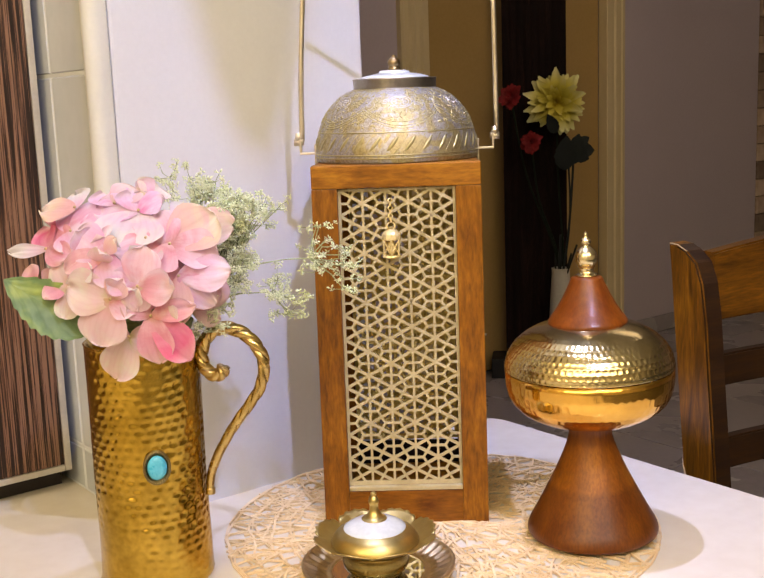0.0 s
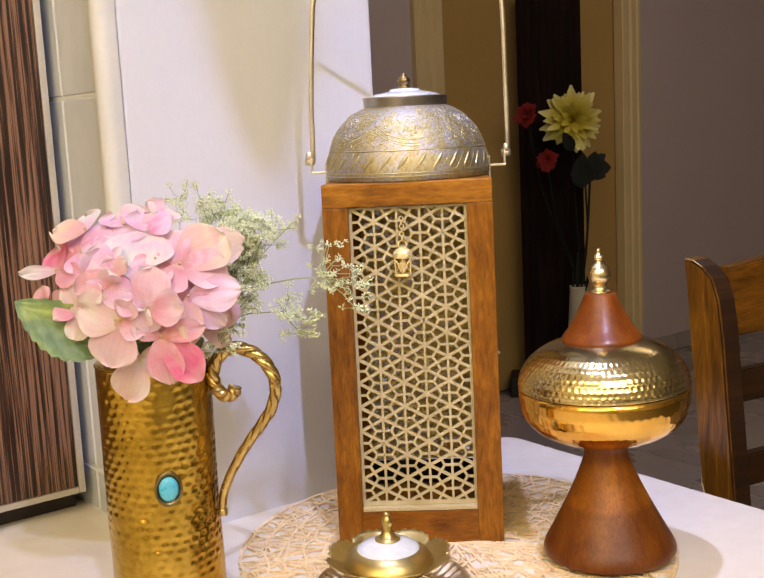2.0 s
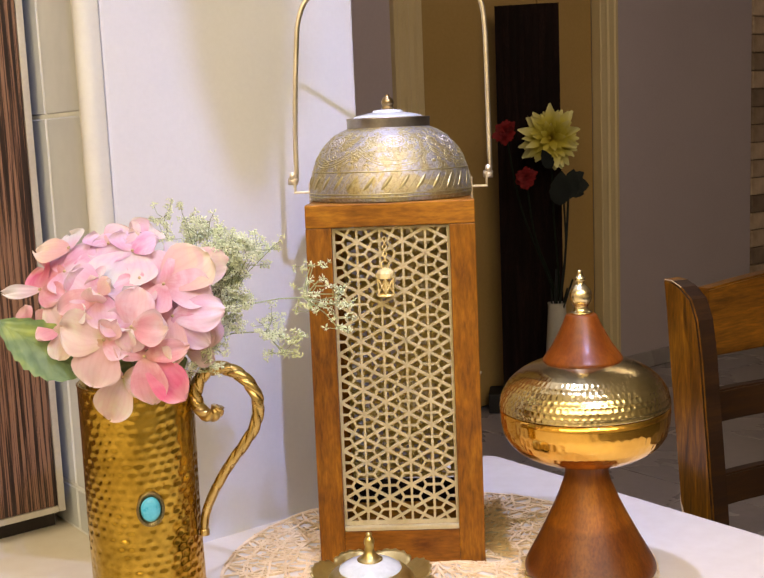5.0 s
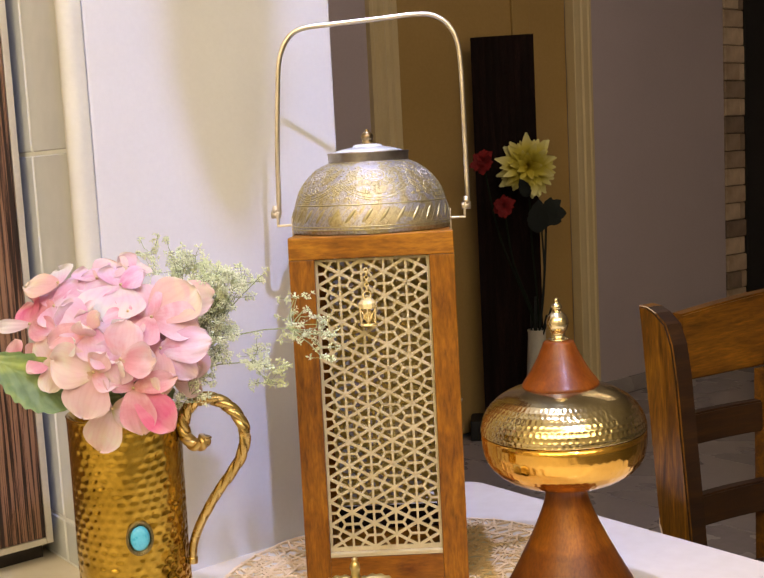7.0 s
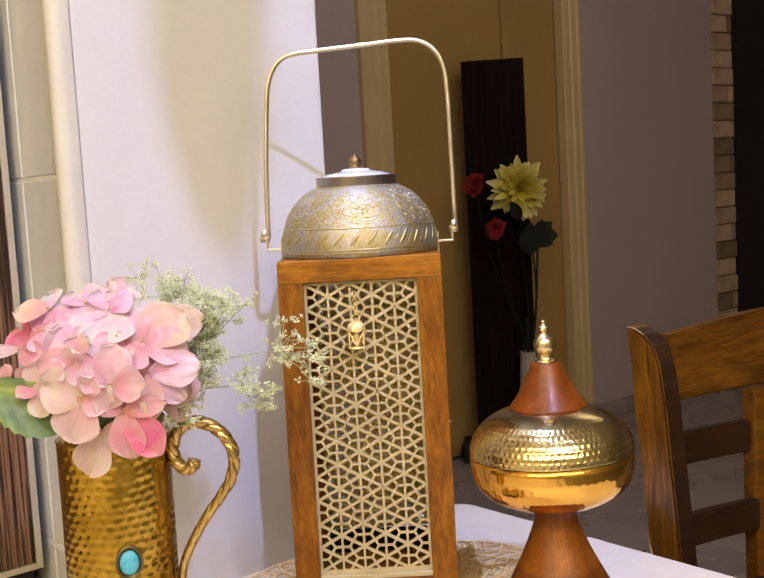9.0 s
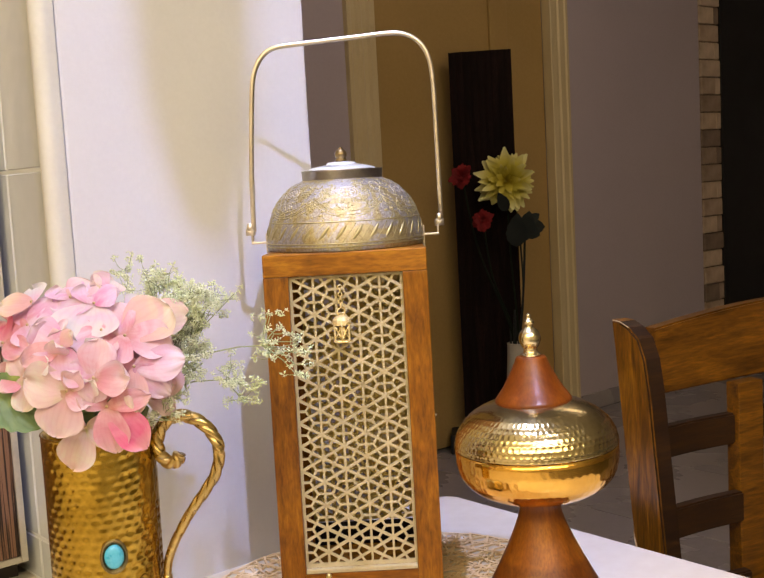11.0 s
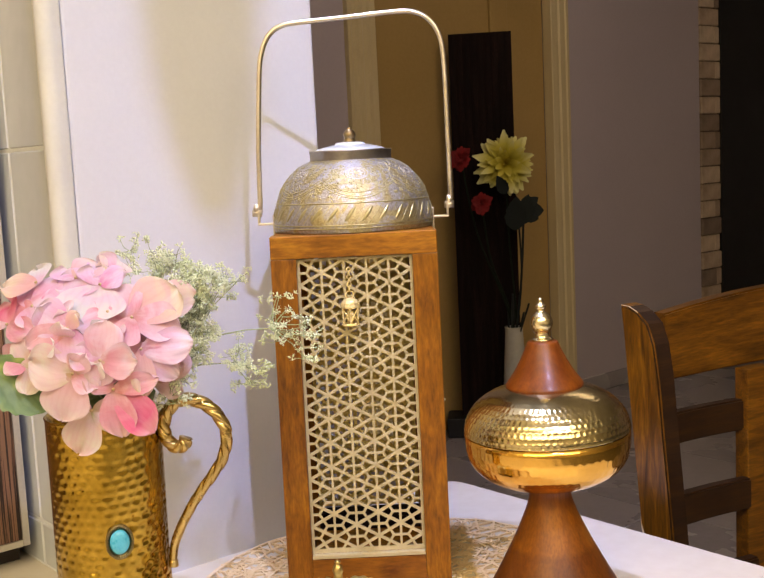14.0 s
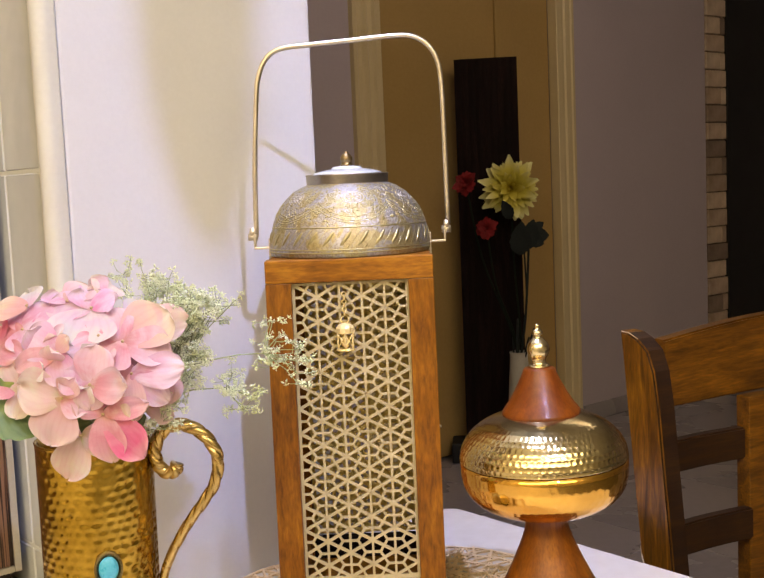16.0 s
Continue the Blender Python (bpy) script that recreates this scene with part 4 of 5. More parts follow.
# ---- hydrangea in the jug ----
def petal_material(name, heart, middle, edge, blush):
    """Silk petal: tint runs from heart to edge, with veins and uneven blush."""
    m, nt, b = nodes_of(name)
    middle, edge, blush = [tuple(0.93 * c + 0.06 * w for c, w in zip(tint, (0.74, 0.62, 0.74))) for tint in (middle, edge, blush)]
    uv = nt.nodes.new("ShaderNodeUVMap")
    sep = nt.nodes.new("ShaderNodeSeparateXYZ")
    nt.links.new(uv.outputs["UV"], sep.inputs["Vector"])
    info = nt.nodes.new("ShaderNodeObjectInfo")
    off = nt.nodes.new("ShaderNodeVectorMath")
    off.operation = "ADD"
    nt.links.new(coords(nt), off.inputs[0])
    nt.links.new(info.outputs["Random"], off.inputs[1])
    patch = noise_of(nt, off.outputs["Vector"], 52.0, 4.0, 0.55, 0.8)
    col = ramp(nt, sep.outputs["Y"], [(0.02, heart), (0.30, middle), (0.72, edge), (0.97, tuple(0.50 * c + 0.50 * w for c, w in zip(edge, (0.88, 0.82, 0.72))))])
    col = blend(nt, col, blush, ramp(nt, patch, [(0.42, (0, 0, 0)), (0.66, (0.8, 0.8, 0.8))]))
    vein = nt.nodes.new("ShaderNodeTexWave")
    vein.bands_direction = "X"
    vein.inputs["Scale"].default_value, vein.inputs["Distortion"].default_value = 2.4, 5.0
    nt.links.new(uv.outputs["UV"], vein.inputs["Vector"])
    col = blend(nt, col, ramp(nt, vein.outputs["Fac"], [(0.0, (0.92, 0.82, 0.84)), (0.45, (1, 1, 1))]), 0.28, "MULTIPLY")
    nt.links.new(col, b.inputs["Base Color"])
    b.inputs["Roughness"].default_value = 0.6
    bump(nt, b, noise_of(nt, off.outputs["Vector"], 170.0, 3.0), 0.30, 0.0012)
    thin = nt.nodes.new("ShaderNodeBsdfTranslucent")
    nt.links.new(col, thin.inputs["Color"])
    mix = nt.nodes.new("ShaderNodeMixShader")
    mix.inputs["Fac"].default_value = 0.34
    nt.links.new(b.outputs["BSDF"], mix.inputs[1])
    nt.links.new(thin.outputs["BSDF"], mix.inputs[2])
    nt.links.new(mix.outputs["Shader"], nt.nodes["Material Output"].inputs["Surface"])
    return m


PETAL = {
    "pink": petal_material("pink_petal", (0.60, 0.28, 0.24), (0.73, 0.33, 0.41), (0.80, 0.52, 0.61), (0.82, 0.67, 0.75)),
    "hot": petal_material("hot_pink_petal", (0.74, 0.42, 0.40), (0.74, 0.22, 0.34), (0.76, 0.12, 0.28), (0.80, 0.32, 0.45)),
    "rose": petal_material("rose_petal", (0.62, 0.30, 0.28), (0.70, 0.26, 0.31), (0.76, 0.35, 0.43), (0.80, 0.53, 0.57)),
    "hotlilac": petal_material("magenta_lilac_petal", (0.66, 0.24, 0.41), (0.74, 0.26, 0.48), (0.78, 0.48, 0.72), (0.80, 0.67, 0.80)),
    "cream": petal_material("blush_cream_petal", (0.52, 0.51, 0.20), (0.76, 0.57, 0.52), (0.81, 0.76, 0.68), (0.80, 0.57, 0.61)),
    "peach": petal_material("peach_petal", (0.68, 0.37, 0.37), (0.75, 0.43, 0.40), (0.78, 0.64, 0.46), (0.78, 0.50, 0.50)),
    "blush": petal_material("blush_petal", (0.56, 0.39, 0.24), (0.74, 0.44, 0.47), (0.80, 0.63, 0.64), (0.79, 0.53, 0.59)),
    "lilac": petal_material("lilac_pink_petal", (0.60, 0.28, 0.35), (0.72, 0.35, 0.52), (0.78, 0.54, 0.73), (0.80, 0.69, 0.80)),
    "pale": petal_material("pale_lilac_petal", (0.70, 0.46, 0.59), (0.76, 0.60, 0.72), (0.78, 0.76, 0.80), (0.78, 0.78, 0.72)),
}
HEART = surface("floret_heart", (0.50, 0.36, 0.20), (0.68, 0.52, 0.32), 0.6, scale=200, fine=600)
HEAD = Vector((-0.2005, -0.110, 0.256))
RX, RY, RZ = 0.060, 0.058, 0.045
hydrangea = thing("hydrangea", TABLE @ pose(*HEAD), "pink and cream silk hydrangea head standing in the brass jug", "flower")
rnd = random.Random(11)
heart_data = None


def petal(base, way, face, length, width, kind, lift):
    """One silk petal: a narrow claw widening to a rounded blade, cupped, curled at the tip and softly ruffled."""
    way = (way + face * lift).normalized()
    face = (face - way * face.dot(way)).normalized()
    side = way.cross(face)
    NU, NV = 12, 14
    curl, cup, wav, ph = rnd.uniform(-0.42, 0.06), rnd.uniform(-0.02, 0.34), rnd.uniform(0.030, 0.070), rnd.random() * 6
    lop, notch, crease = rnd.uniform(-0.10, 0.10), rnd.uniform(0.0, 0.08), rnd.uniform(0.02, 0.06)
    twist = rnd.uniform(-0.16, 0.16)
    verts, faces, uvs = [], [], []
    for j in range(NV + 1):
        turn_v = math.pi * (0.04 + 0.93 * j / NV)
        v = (1 - math.cos(turn_v)) / 2
        half = 0.5 * width * math.sin(turn_v) ** 0.80 * (0.55 + 0.45 * min(1.0, 1.5 * v))
        for i in range(NU + 1):
            u = 2 * i / NU - 1
            along = length * (v - 0.07 * u * u * v - notch * v ** 4 * math.exp(-(3 * u) ** 2))
            across = half * u + lop * width * v * v
            up = length * curl * v * v + cup * width * u * u * v * 0.6 - crease * width * math.exp(-(5 * u) ** 2) * v
            up += length * wav * (math.sin(4 * u + 4 * v + ph) + 0.5 * math.sin(9 * u - 5 * v + 2 * ph)) * v * (0.25 + 0.75 * max(u * u, v * v))
            up += twist * width * u * v
            verts.append(tuple(base + way * along + side * across + face * up))
            uvs.append((0.5 + 0.5 * u, v))
    for j in range(NV):
        for i in range(NU):
            k = j * (NU + 1) + i
            faces.append((k, k + 1, k + NU + 2, k + NU + 1))
    ob = part("petal", (verts, faces), PETAL[kind], hydrangea, "", True)
    layer = ob.data.uv_layers.new(name="UVMap")
    for loop in ob.data.loops:
        layer.data[loop.index].uv = uvs[loop.vertex_index]
    return ob


def floret(at, *blades):
    """A floret of the head at a place from its middle; each blade: bearing in the floret's face, length, width, tint, lift."""
    global heart_data
    at = Vector(at)
    out = Vector((at.x / RX ** 2, at.y / RY ** 2, at.z / RZ ** 2)).normalized()
    out.z = max(out.z, -0.15)
    face = (out * 0.55 + Vector((-0.03, -0.92, 0.32)) * 0.75).normalized()
    right = Vector((1, 0, 0))
    right = (right - face * right.dot(face)).normalized()
    up = face.cross(right)
    if up.z < 0:
        up = -up
    for k, (bearing, length, width, kind, lift) in enumerate(blades):
        a = radians(bearing)
        petal(at + face * 0.0005 * k, right * math.cos(a) + up * math.sin(a), face, length, width, kind, lift)
    dot = part("heart", lathe([(0.0, 0.0002), (0.0015, 0.0007), (0.0017, 0.0016), (0.0010, 0.0024), (0.0, 0.0027)], 8), HEART, hydrangea, "", True) if heart_data is None else new("heart", heart_data)
    heart_data, dot.parent = dot.data, hydrangea
    dot.matrix_basis = Matrix.Translation(at + face * 0.0012) @ face.to_track_quat("Z", "Y").to_matrix().to_4x4() @ Matrix.Scale(0.75, 4)


floret((0.0180, -0.0552, -0.0029), (78, 0.0295, 0.0300, "pink", 0.25), (160, 0.0223, 0.0235, "lilac", 0.1), (-8, 0.0277, 0.0290, "pink", 0.15), (-98, 0.0197, 0.0227, "blush", 0.0))
floret((-0.0018, -0.0561, -0.0114), (168, 0.0348, 0.0372, "cream", 0.15), (-108, 0.0376, 0.0399, "blush", 0.05), (55, 0.0205, 0.0209, "blush", 0.35), (-38, 0.0205, 0.0209, "pink", 0.1))
floret((-0.0324, -0.0456, -0.0071), (138, 0.0295, 0.0264, "cream", 0.1), (50, 0.0250, 0.0245, "blush", 0.2), (-112, 0.0215, 0.0209, "cream", 0.0))
floret((0.0054, -0.0420, -0.0423), (-112, 0.0376, 0.0335, "cream", -0.05), (-14, 0.0232, 0.0282, "cream", 0.1), (152, 0.0205, 0.0145, "pale", 0.4))
floret((0.0240, -0.0480, -0.0262), (-46, 0.0446, 0.0300, "hot", 0.05), (-84, 0.0358, 0.0290, "rose", 0.15), (12, 0.0330, 0.0182, "rose", 0.45), (150, 0.0197, 0.0190, "pink", 0.3))
floret((-0.0044, -0.0503, 0.0199), (152, 0.0295, 0.0327, "lilac", 0.2), (-78, 0.0250, 0.0264, "lilac", 0.15), (196, 0.0330, 0.0209, "rose", 0.1), (45, 0.0152, 0.0155, "peach", 0.5))
floret((0.0129, -0.0183, 0.0468), (-100, 0.0340, 0.0562, "pale", 0.1), (174, 0.0358, 0.0335, "lilac", 0.1), (105, 0.0197, 0.0300, "lilac", 0.1), (25, 0.0215, 0.0245, "hotlilac", 0.25))
floret((-0.0384, -0.0183, 0.0332), (98, 0.0250, 0.0335, "hotlilac", 0.1), (42, 0.0358, 0.0300, "lilac", 0.15), (184, 0.0277, 0.0282, "rose", 0.0), (-95, 0.0197, 0.0235, "lilac", 0.1))
floret((0.0377, -0.0336, 0.0234), (42, 0.0410, 0.0445, "peach", 0.05), (-8, 0.0358, 0.0335, "pink", 0.15), (112, 0.0304, 0.0300, "pink", 0.1), (-108, 0.0277, 0.0245, "rose", 0.2))
floret((0.0439, -0.0395, 0.0011), (-86, 0.0348, 0.0200, "peach", 0.35), (2, 0.0392, 0.0300, "lilac", 0.2), (-34, 0.0348, 0.0245, "lilac", 0.1))
floret((0.0466, -0.0174, -0.0272), (34, 0.0277, 0.0218, "blush", 0.1), (-22, 0.0250, 0.0190, "cream", 0.1), (176, 0.0259, 0.0172, "rose", 0.3))
floret((-0.0586, -0.0165, 0.0204), (112, 0.0277, 0.0309, "hot", 0.0), (174, 0.0358, 0.0118, "pale", 0.1), (-30, 0.0322, 0.0227, "rose", 0.2))
floret((-0.0753, -0.0119, -0.0126), (196, 0.0277, 0.0290, "pink", 0.0), (-70, 0.0277, 0.0282, "blush", 0.0), (100, 0.0223, 0.0227, "rose", 0.0))
floret((-0.0358, -0.0128, 0.0500), (112, 0.0241, 0.0300, "pale", 0.0), (172, 0.0295, 0.0254, "peach", 0.0))
floret((-0.0061, -0.0128, 0.0520), (118, 0.0197, 0.0327, "lilac", 0.0), (55, 0.0232, 0.0327, "blush", 0.0))
floret((0.0426, -0.0138, 0.0337), (66, 0.0259, 0.0390, "pale", 0.0), (8, 0.0410, 0.0335, "peach", 0.0))
floret((0.0587, -0.0138, -0.0014), (-4, 0.0205, 0.0290, "lilac", 0.0), (-66, 0.0286, 0.0264, "pink", 0.0))
floret((0.0187, -0.0101, 0.0553), (65, 0.0161, 0.0300, "cream", 0.0), (130, 0.0179, 0.0272, "lilac", 0.0))
floret((0.0289, -0.0352, -0.0151), (60, 0.0268, 0.0272, "rose", 0.0), (-60, 0.0268, 0.0272, "hot", 0.0), (180, 0.0268, 0.0272, "rose", 0.0))
floret((-0.0145, -0.0419, 0.0054), (90, 0.0268, 0.0272, "rose", 0.0), (-30, 0.0268, 0.0272, "pink", 0.0), (210, 0.0268, 0.0272, "rose", 0.0))
floret((0.0201, -0.0309, 0.0279), (90, 0.0268, 0.0272, "pink", 0.0), (-30, 0.0268, 0.0272, "rose", 0.0), (210, 0.0268, 0.0272, "pink", 0.0))
floret((-0.0501, -0.0221, 0.0033), (90, 0.0268, 0.0272, "pink", 0.0), (-30, 0.0268, 0.0272, "rose", 0.0), (210, 0.0268, 0.0272, "pink", 0.0))
# single petals standing up between the florets
for k in range(9):
    a, q = rnd.uniform(0, 2 * math.pi), math.sqrt(rnd.random()) * 0.92
    d = Vector((q * math.cos(a), -math.sqrt(1 - q * q), max(q * math.sin(a), -0.55)))
    way = Vector((rnd.uniform(-1, 1), -0.15, rnd.uniform(-0.6, 1))).normalized()
    face = (d * 0.5 + Vector((rnd.uniform(-0.5, 0.5), -0.6, 0.5))).normalized()
    petal(Vector((d.x * RX, d.y * RY, d.z * RZ)) * 0.96, way, face, rnd.uniform(0.013, 0.020), rnd.uniform(0.016, 0.023), rnd.choice(("pale", "lilac", "blush", "cream", "pink", "rose")), rnd.uniform(0.45, 1.0))
# the far side and the inside of the head
for k in range(30):
    zz = 1 - 2 * (k + 0.5) / 30
    a = k * 2.39996
    d = Vector((math.cos(a) * math.sqrt(1 - zz * zz), math.sin(a) * math.sqrt(1 - zz * zz), zz))
    if d.z < -0.4:
        continue
    share = 0.92 if d.y > 0.05 else 0.55
    side = d.orthogonal().normalized()
    for q in range(4):
        way = Matrix.Rotation(math.pi / 2 * q + k, 3, d) @ side
        petal(Vector((d.x * RX, d.y * RY, d.z * RZ)) * share, way, d, 0.022, 0.023, rnd.choice(("pink", "rose", "blush", "lilac")), 0.1)
stalk = tube(curve_through([(0.006, 0.016, -0.235), (0.010, 0.018, -0.12), (0.004, 0.004, -0.02)], 6), 0.0035, 8)
for k in range(16):
    a, b_ = rnd.random() * 6.28, rnd.uniform(0.2, 1.0)
    tube([(0.004, 0.004, -0.045), (0.045 * math.cos(a) * b_, 0.042 * math.sin(a) * b_, rnd.uniform(-0.02, 0.035))], 0.0009, 5, into=stalk)
part("stem", stalk, STEM, hydrangea, "green stem", True)

m, nt, b = nodes_of("hydrangea_leaf")
uv = nt.nodes.new("ShaderNodeUVMap")
sep = nt.nodes.new("ShaderNodeSeparateXYZ")
nt.links.new(uv.outputs["UV"], sep.inputs["Vector"])
rib = nt.nodes.new("ShaderNodeTexWave")
rib.wave_type, rib.bands_direction = "BANDS", "DIAGONAL"
rib.inputs["Scale"].default_value, rib.inputs["Distortion"].default_value = 2.6, 1.5
nt.links.new(uv.outputs["UV"], rib.inputs["Vector"])
tone = noise_of(nt, coords(nt), 30.0, 3.0)
col = ramp(nt, tone, [(0.36, (0.065, 0.125, 0.050)), (0.50, (0.14, 0.22, 0.085)), (0.64, (0.30, 0.38, 0.10))])
col = blend(nt, col, ramp(nt, rib.outputs["Fac"], [(0.0, (0.80, 0.85, 0.75)), (0.25, (1, 1, 1))]), 0.8, "MULTIPLY")
nt.links.new(col, b.inputs["Base Color"])
b.inputs["Roughness"].default_value = 0.5
bump(nt, b, rib.outputs["Fac"], 0.35, 0.001)
LEAF = m


def leaf(name, length, width, parent, m_local, material, teeth=9, fold=0.18, droop=0.25):
    verts, faces, uvs = [], [], []
    NU, NV = 8, teeth * 3
    for j in range(NV + 1):
        v = j / NV
        half = width / 2 * math.sin(math.pi * v ** 0.8) ** 0.8 * (1 + 0.20 * (1 - (v * teeth) % 1.0)) + 0.0006
        for i in range(NU + 1):
            u = 2 * i / NU - 1
            verts.append((half * u, length * v, fold * half * u * u - droop * length * v * v * 0.5 + 0.02 * width * math.sin(9 * v + 2 * u)))
            uvs.append((0.5 + 0.5 * abs(u), v))
    for j in range(NV):
        for i in range(NU):
            k = j * (NU + 1) + i
            faces.append((k, k + 1, k + NU + 2, k + NU + 1))
    ob = part(name, (verts, faces), material, parent, "", True)
    layer = ob.data.uv_layers.new(name="UVMap")
    for loop in ob.data.loops:
        layer.data[loop.index].uv = uvs[loop.vertex_index]
    ob.matrix_basis = m_local
    return ob


def leaf_pose(base, tip, face):
    y = (Vector(tip) - Vector(base)).normalized()
    z = Vector(face)
    z = (z - y * z.dot(y)).normalized()
    x = y.cross(z)
    return Matrix(((x.x, y.x, z.x, base[0]), (x.y, y.y, z.y, base[1]), (x.z, y.z, z.z, base[2]), (0, 0, 0, 1)))


leaf("leaf", 0.072, 0.033, hydrangea, leaf_pose((-0.024, -0.042, -0.039), (-0.084, -0.049, 0.006), (0.25, -1.0, 0.35)), LEAF, teeth=8, droop=0.06, fold=0.30)
leaf("leaf", 0.034, 0.026, hydrangea, leaf_pose((0.006, 0.004, -0.062), (-0.019, 0.000, -0.040), (0.1, -1.0, 0.4)), LEAF, teeth=6, droop=0.02)
leaf("leaf", 0.040, 0.026, hydrangea, leaf_pose((0.012, 0.010, -0.064), (-0.016, 0.022, -0.040), (0.0, -0.8, 0.7)), LEAF, teeth=6, droop=0.02)
leaf("leaf", 0.040, 0.026, hydrangea, leaf_pose((0.012, -0.018, -0.055), (0.052, -0.020, -0.030), (-0.2, -1.0, 0.3)), LEAF)
leaf("leaf", 0.060, 0.036, hydrangea, leaf_pose((0.0, 0.010, -0.050), (0.045, 0.040, -0.020), (0.2, -0.4, 1.0)), LEAF)

# ---- gypsophila sprays beside the hydrangea ----
spray = thing("gypsophila", TABLE @ pose(-0.17, -0.080, 0.205), "airy pale-green gypsophila sprays standing in the brass jug", "flower")
rnd = random.Random(3)
stems, buds = ([], []), ([], [])
ORIGIN = Vector((-0.17, -0.080, 0.205))


def bud(at, r):
    """A tiny open blossom: a few slender petals round a point."""
    axis = Vector([rnd.gauss(0, 1) for _ in range(3)]).normalized()
    side = axis.orthogonal().normalized()
    n = rnd.choice((3, 4, 5))
    for k in range(n):
        way = (Matrix.Rotation(2 * math.pi * k / n, 3, axis) @ side + axis * rnd.uniform(0.0, 0.9)).normalized()
        wide = way.cross(axis).normalized() * r * 0.42
        base = len(buds[0])
        buds[0].extend(tuple(p) for p in (at, at + way * r * 0.9 + wide, at + way * r * 1.7, at + way * r * 0.9 - wide, at + way * r * 0.8 + axis * r * 0.28))
        buds[1].extend(((base, base + 1, base + 4), (base + 1, base + 2, base + 4), (base + 2, base + 3, base + 4), (base + 3, base, base + 4), (base, base + 3, base + 2, base + 1)))


def twig(a, b_, r):
    a, b_ = Vector(a), Vector(b_)
    mid = (a + b_) / 2 + Vector([rnd.uniform(-1, 1) for _ in range(3)]) * (b_ - a).length * 0.10
    tube([a - ORIGIN, mid - ORIGIN, b_ - ORIGIN], lambda s: r * (1 - 0.35 * s), 5, into=stems)


def tuft(centre, spread, count, root, nodes):
    """Buds on fine twigs round a few forks."""
    forks = []
    for k in range(nodes):
        p = Vector([c + rnd.gauss(0, s * 0.5) for c, s in zip(centre, spread)])
        forks.append(p)
        twig(root, p, 0.00055)
    for k in range(count):
        f = rnd.choice(forks)
        d = Vector([rnd.gauss(0, 1) for _ in range(3)])
        d.z = abs(d.z) * 0.5 + d.z * 0.5
        e = f + d.normalized() * rnd.uniform(0.004, 0.016)
        twig(f, e, 0.00028)
        bud(e - ORIGIN, rnd.uniform(0.0016, 0.0026))
        for _ in range(rnd.choice((1, 2, 3, 4))):
            e2 = e + Vector([rnd.uniform(-0.0035, 0.0035) for _ in range(3)])
            bud(e2 - ORIGIN, rnd.uniform(0.0012, 0.0022))


base = Vector((-0.175, -0.085, 0.150))
mid = Vector((-0.150, -0.088, 0.225))
twig(base, mid, 0.0011)
twig(base + Vector((0.004, 0.004, 0)), mid + Vector((0.01, 0.01, 0.01)), 0.0011)
for c, s, n, k in (((-0.156, -0.070, 0.308), (0.022, 0.02, 0.016), 110, 12), ((-0.124, -0.085, 0.290), (0.022, 0.025, 0.022), 150, 16), ((-0.129, -0.095, 0.262), (0.018, 0.022, 0.022), 135, 14), ((-0.136, -0.105, 0.236), (0.014, 0.014, 0.018), 80, 9), ((-0.100, -0.085, 0.300), (0.014, 0.02, 0.012), 40, 5), ((-0.142, -0.118, 0.208), (0.010, 0.008, 0.010), 26, 3)):
    tuft(c, s, n, mid if c[2] > 0.22 else Vector((-0.150, -0.095, 0.205)), k)
# the long outward sprays
r1 = Vector((-0.112, -0.086, 0.254))
r2 = Vector((-0.068, -0.080, 0.257))
twig(mid, r1, 0.0009)
twig(r1, r2, 0.0007)
for e, n in (((-0.060, -0.078, 0.282), 4), ((-0.054, -0.082, 0.270), 4), ((-0.063, -0.080, 0.262), 9), ((-0.058, -0.084, 0.247), 12), ((-0.041, -0.078, 0.250), 7), ((-0.043, -0.080, 0.236), 6), ((-0.046, -0.076, 0.257), 4)):
    tuft(e, (0.004, 0.004, 0.004), n, r2, 2)
r3 = Vector((-0.098, -0.086, 0.232))
twig(mid, r3, 0.0007)
for e, n in (((-0.092, -0.084, 0.240), 12), ((-0.092, -0.086, 0.226), 18), ((-0.086, -0.086, 0.212), 12), ((-0.078, -0.084, 0.221), 7)):
    tuft(e, (0.005, 0.005, 0.005), n, r3, 2)
part("stem", stems, STEM, spray, "thin green branching stems")
tagged(part("blossom", buds, BUD, spray, "tiny cream-green buds", True), kind="stuff")

# ---- dining chair beyond the counter ----
chair = thing("dining_chair", pose(0.349, -0.004, 0, 0, 0, -12), "brown varnished wooden dining chair with slatted back", "chair")
rear = [(-0.0150, 0.970), (-0.0190, 0.940), (-0.0230, 0.900), (-0.0310, 0.825), (-0.0395, 0.748), (-0.0540, 0.620), (-0.0660, 0.470), (-0.0640, 0.300), (-0.0400, 0.0)]
fore = [(-0.0760, 0.0), (-0.1050, 0.300), (-0.1100, 0.470), (-0.1000, 0.620), (-0.0880, 0.748), (-0.0780, 0.840), (-0.0725, 0.895), (-0.0660, 0.932), (-0.0570, 0.953), (-0.0420, 0.964), (-0.0290, 0.969)]
WIDE, THICK = 0.445, 0.0235
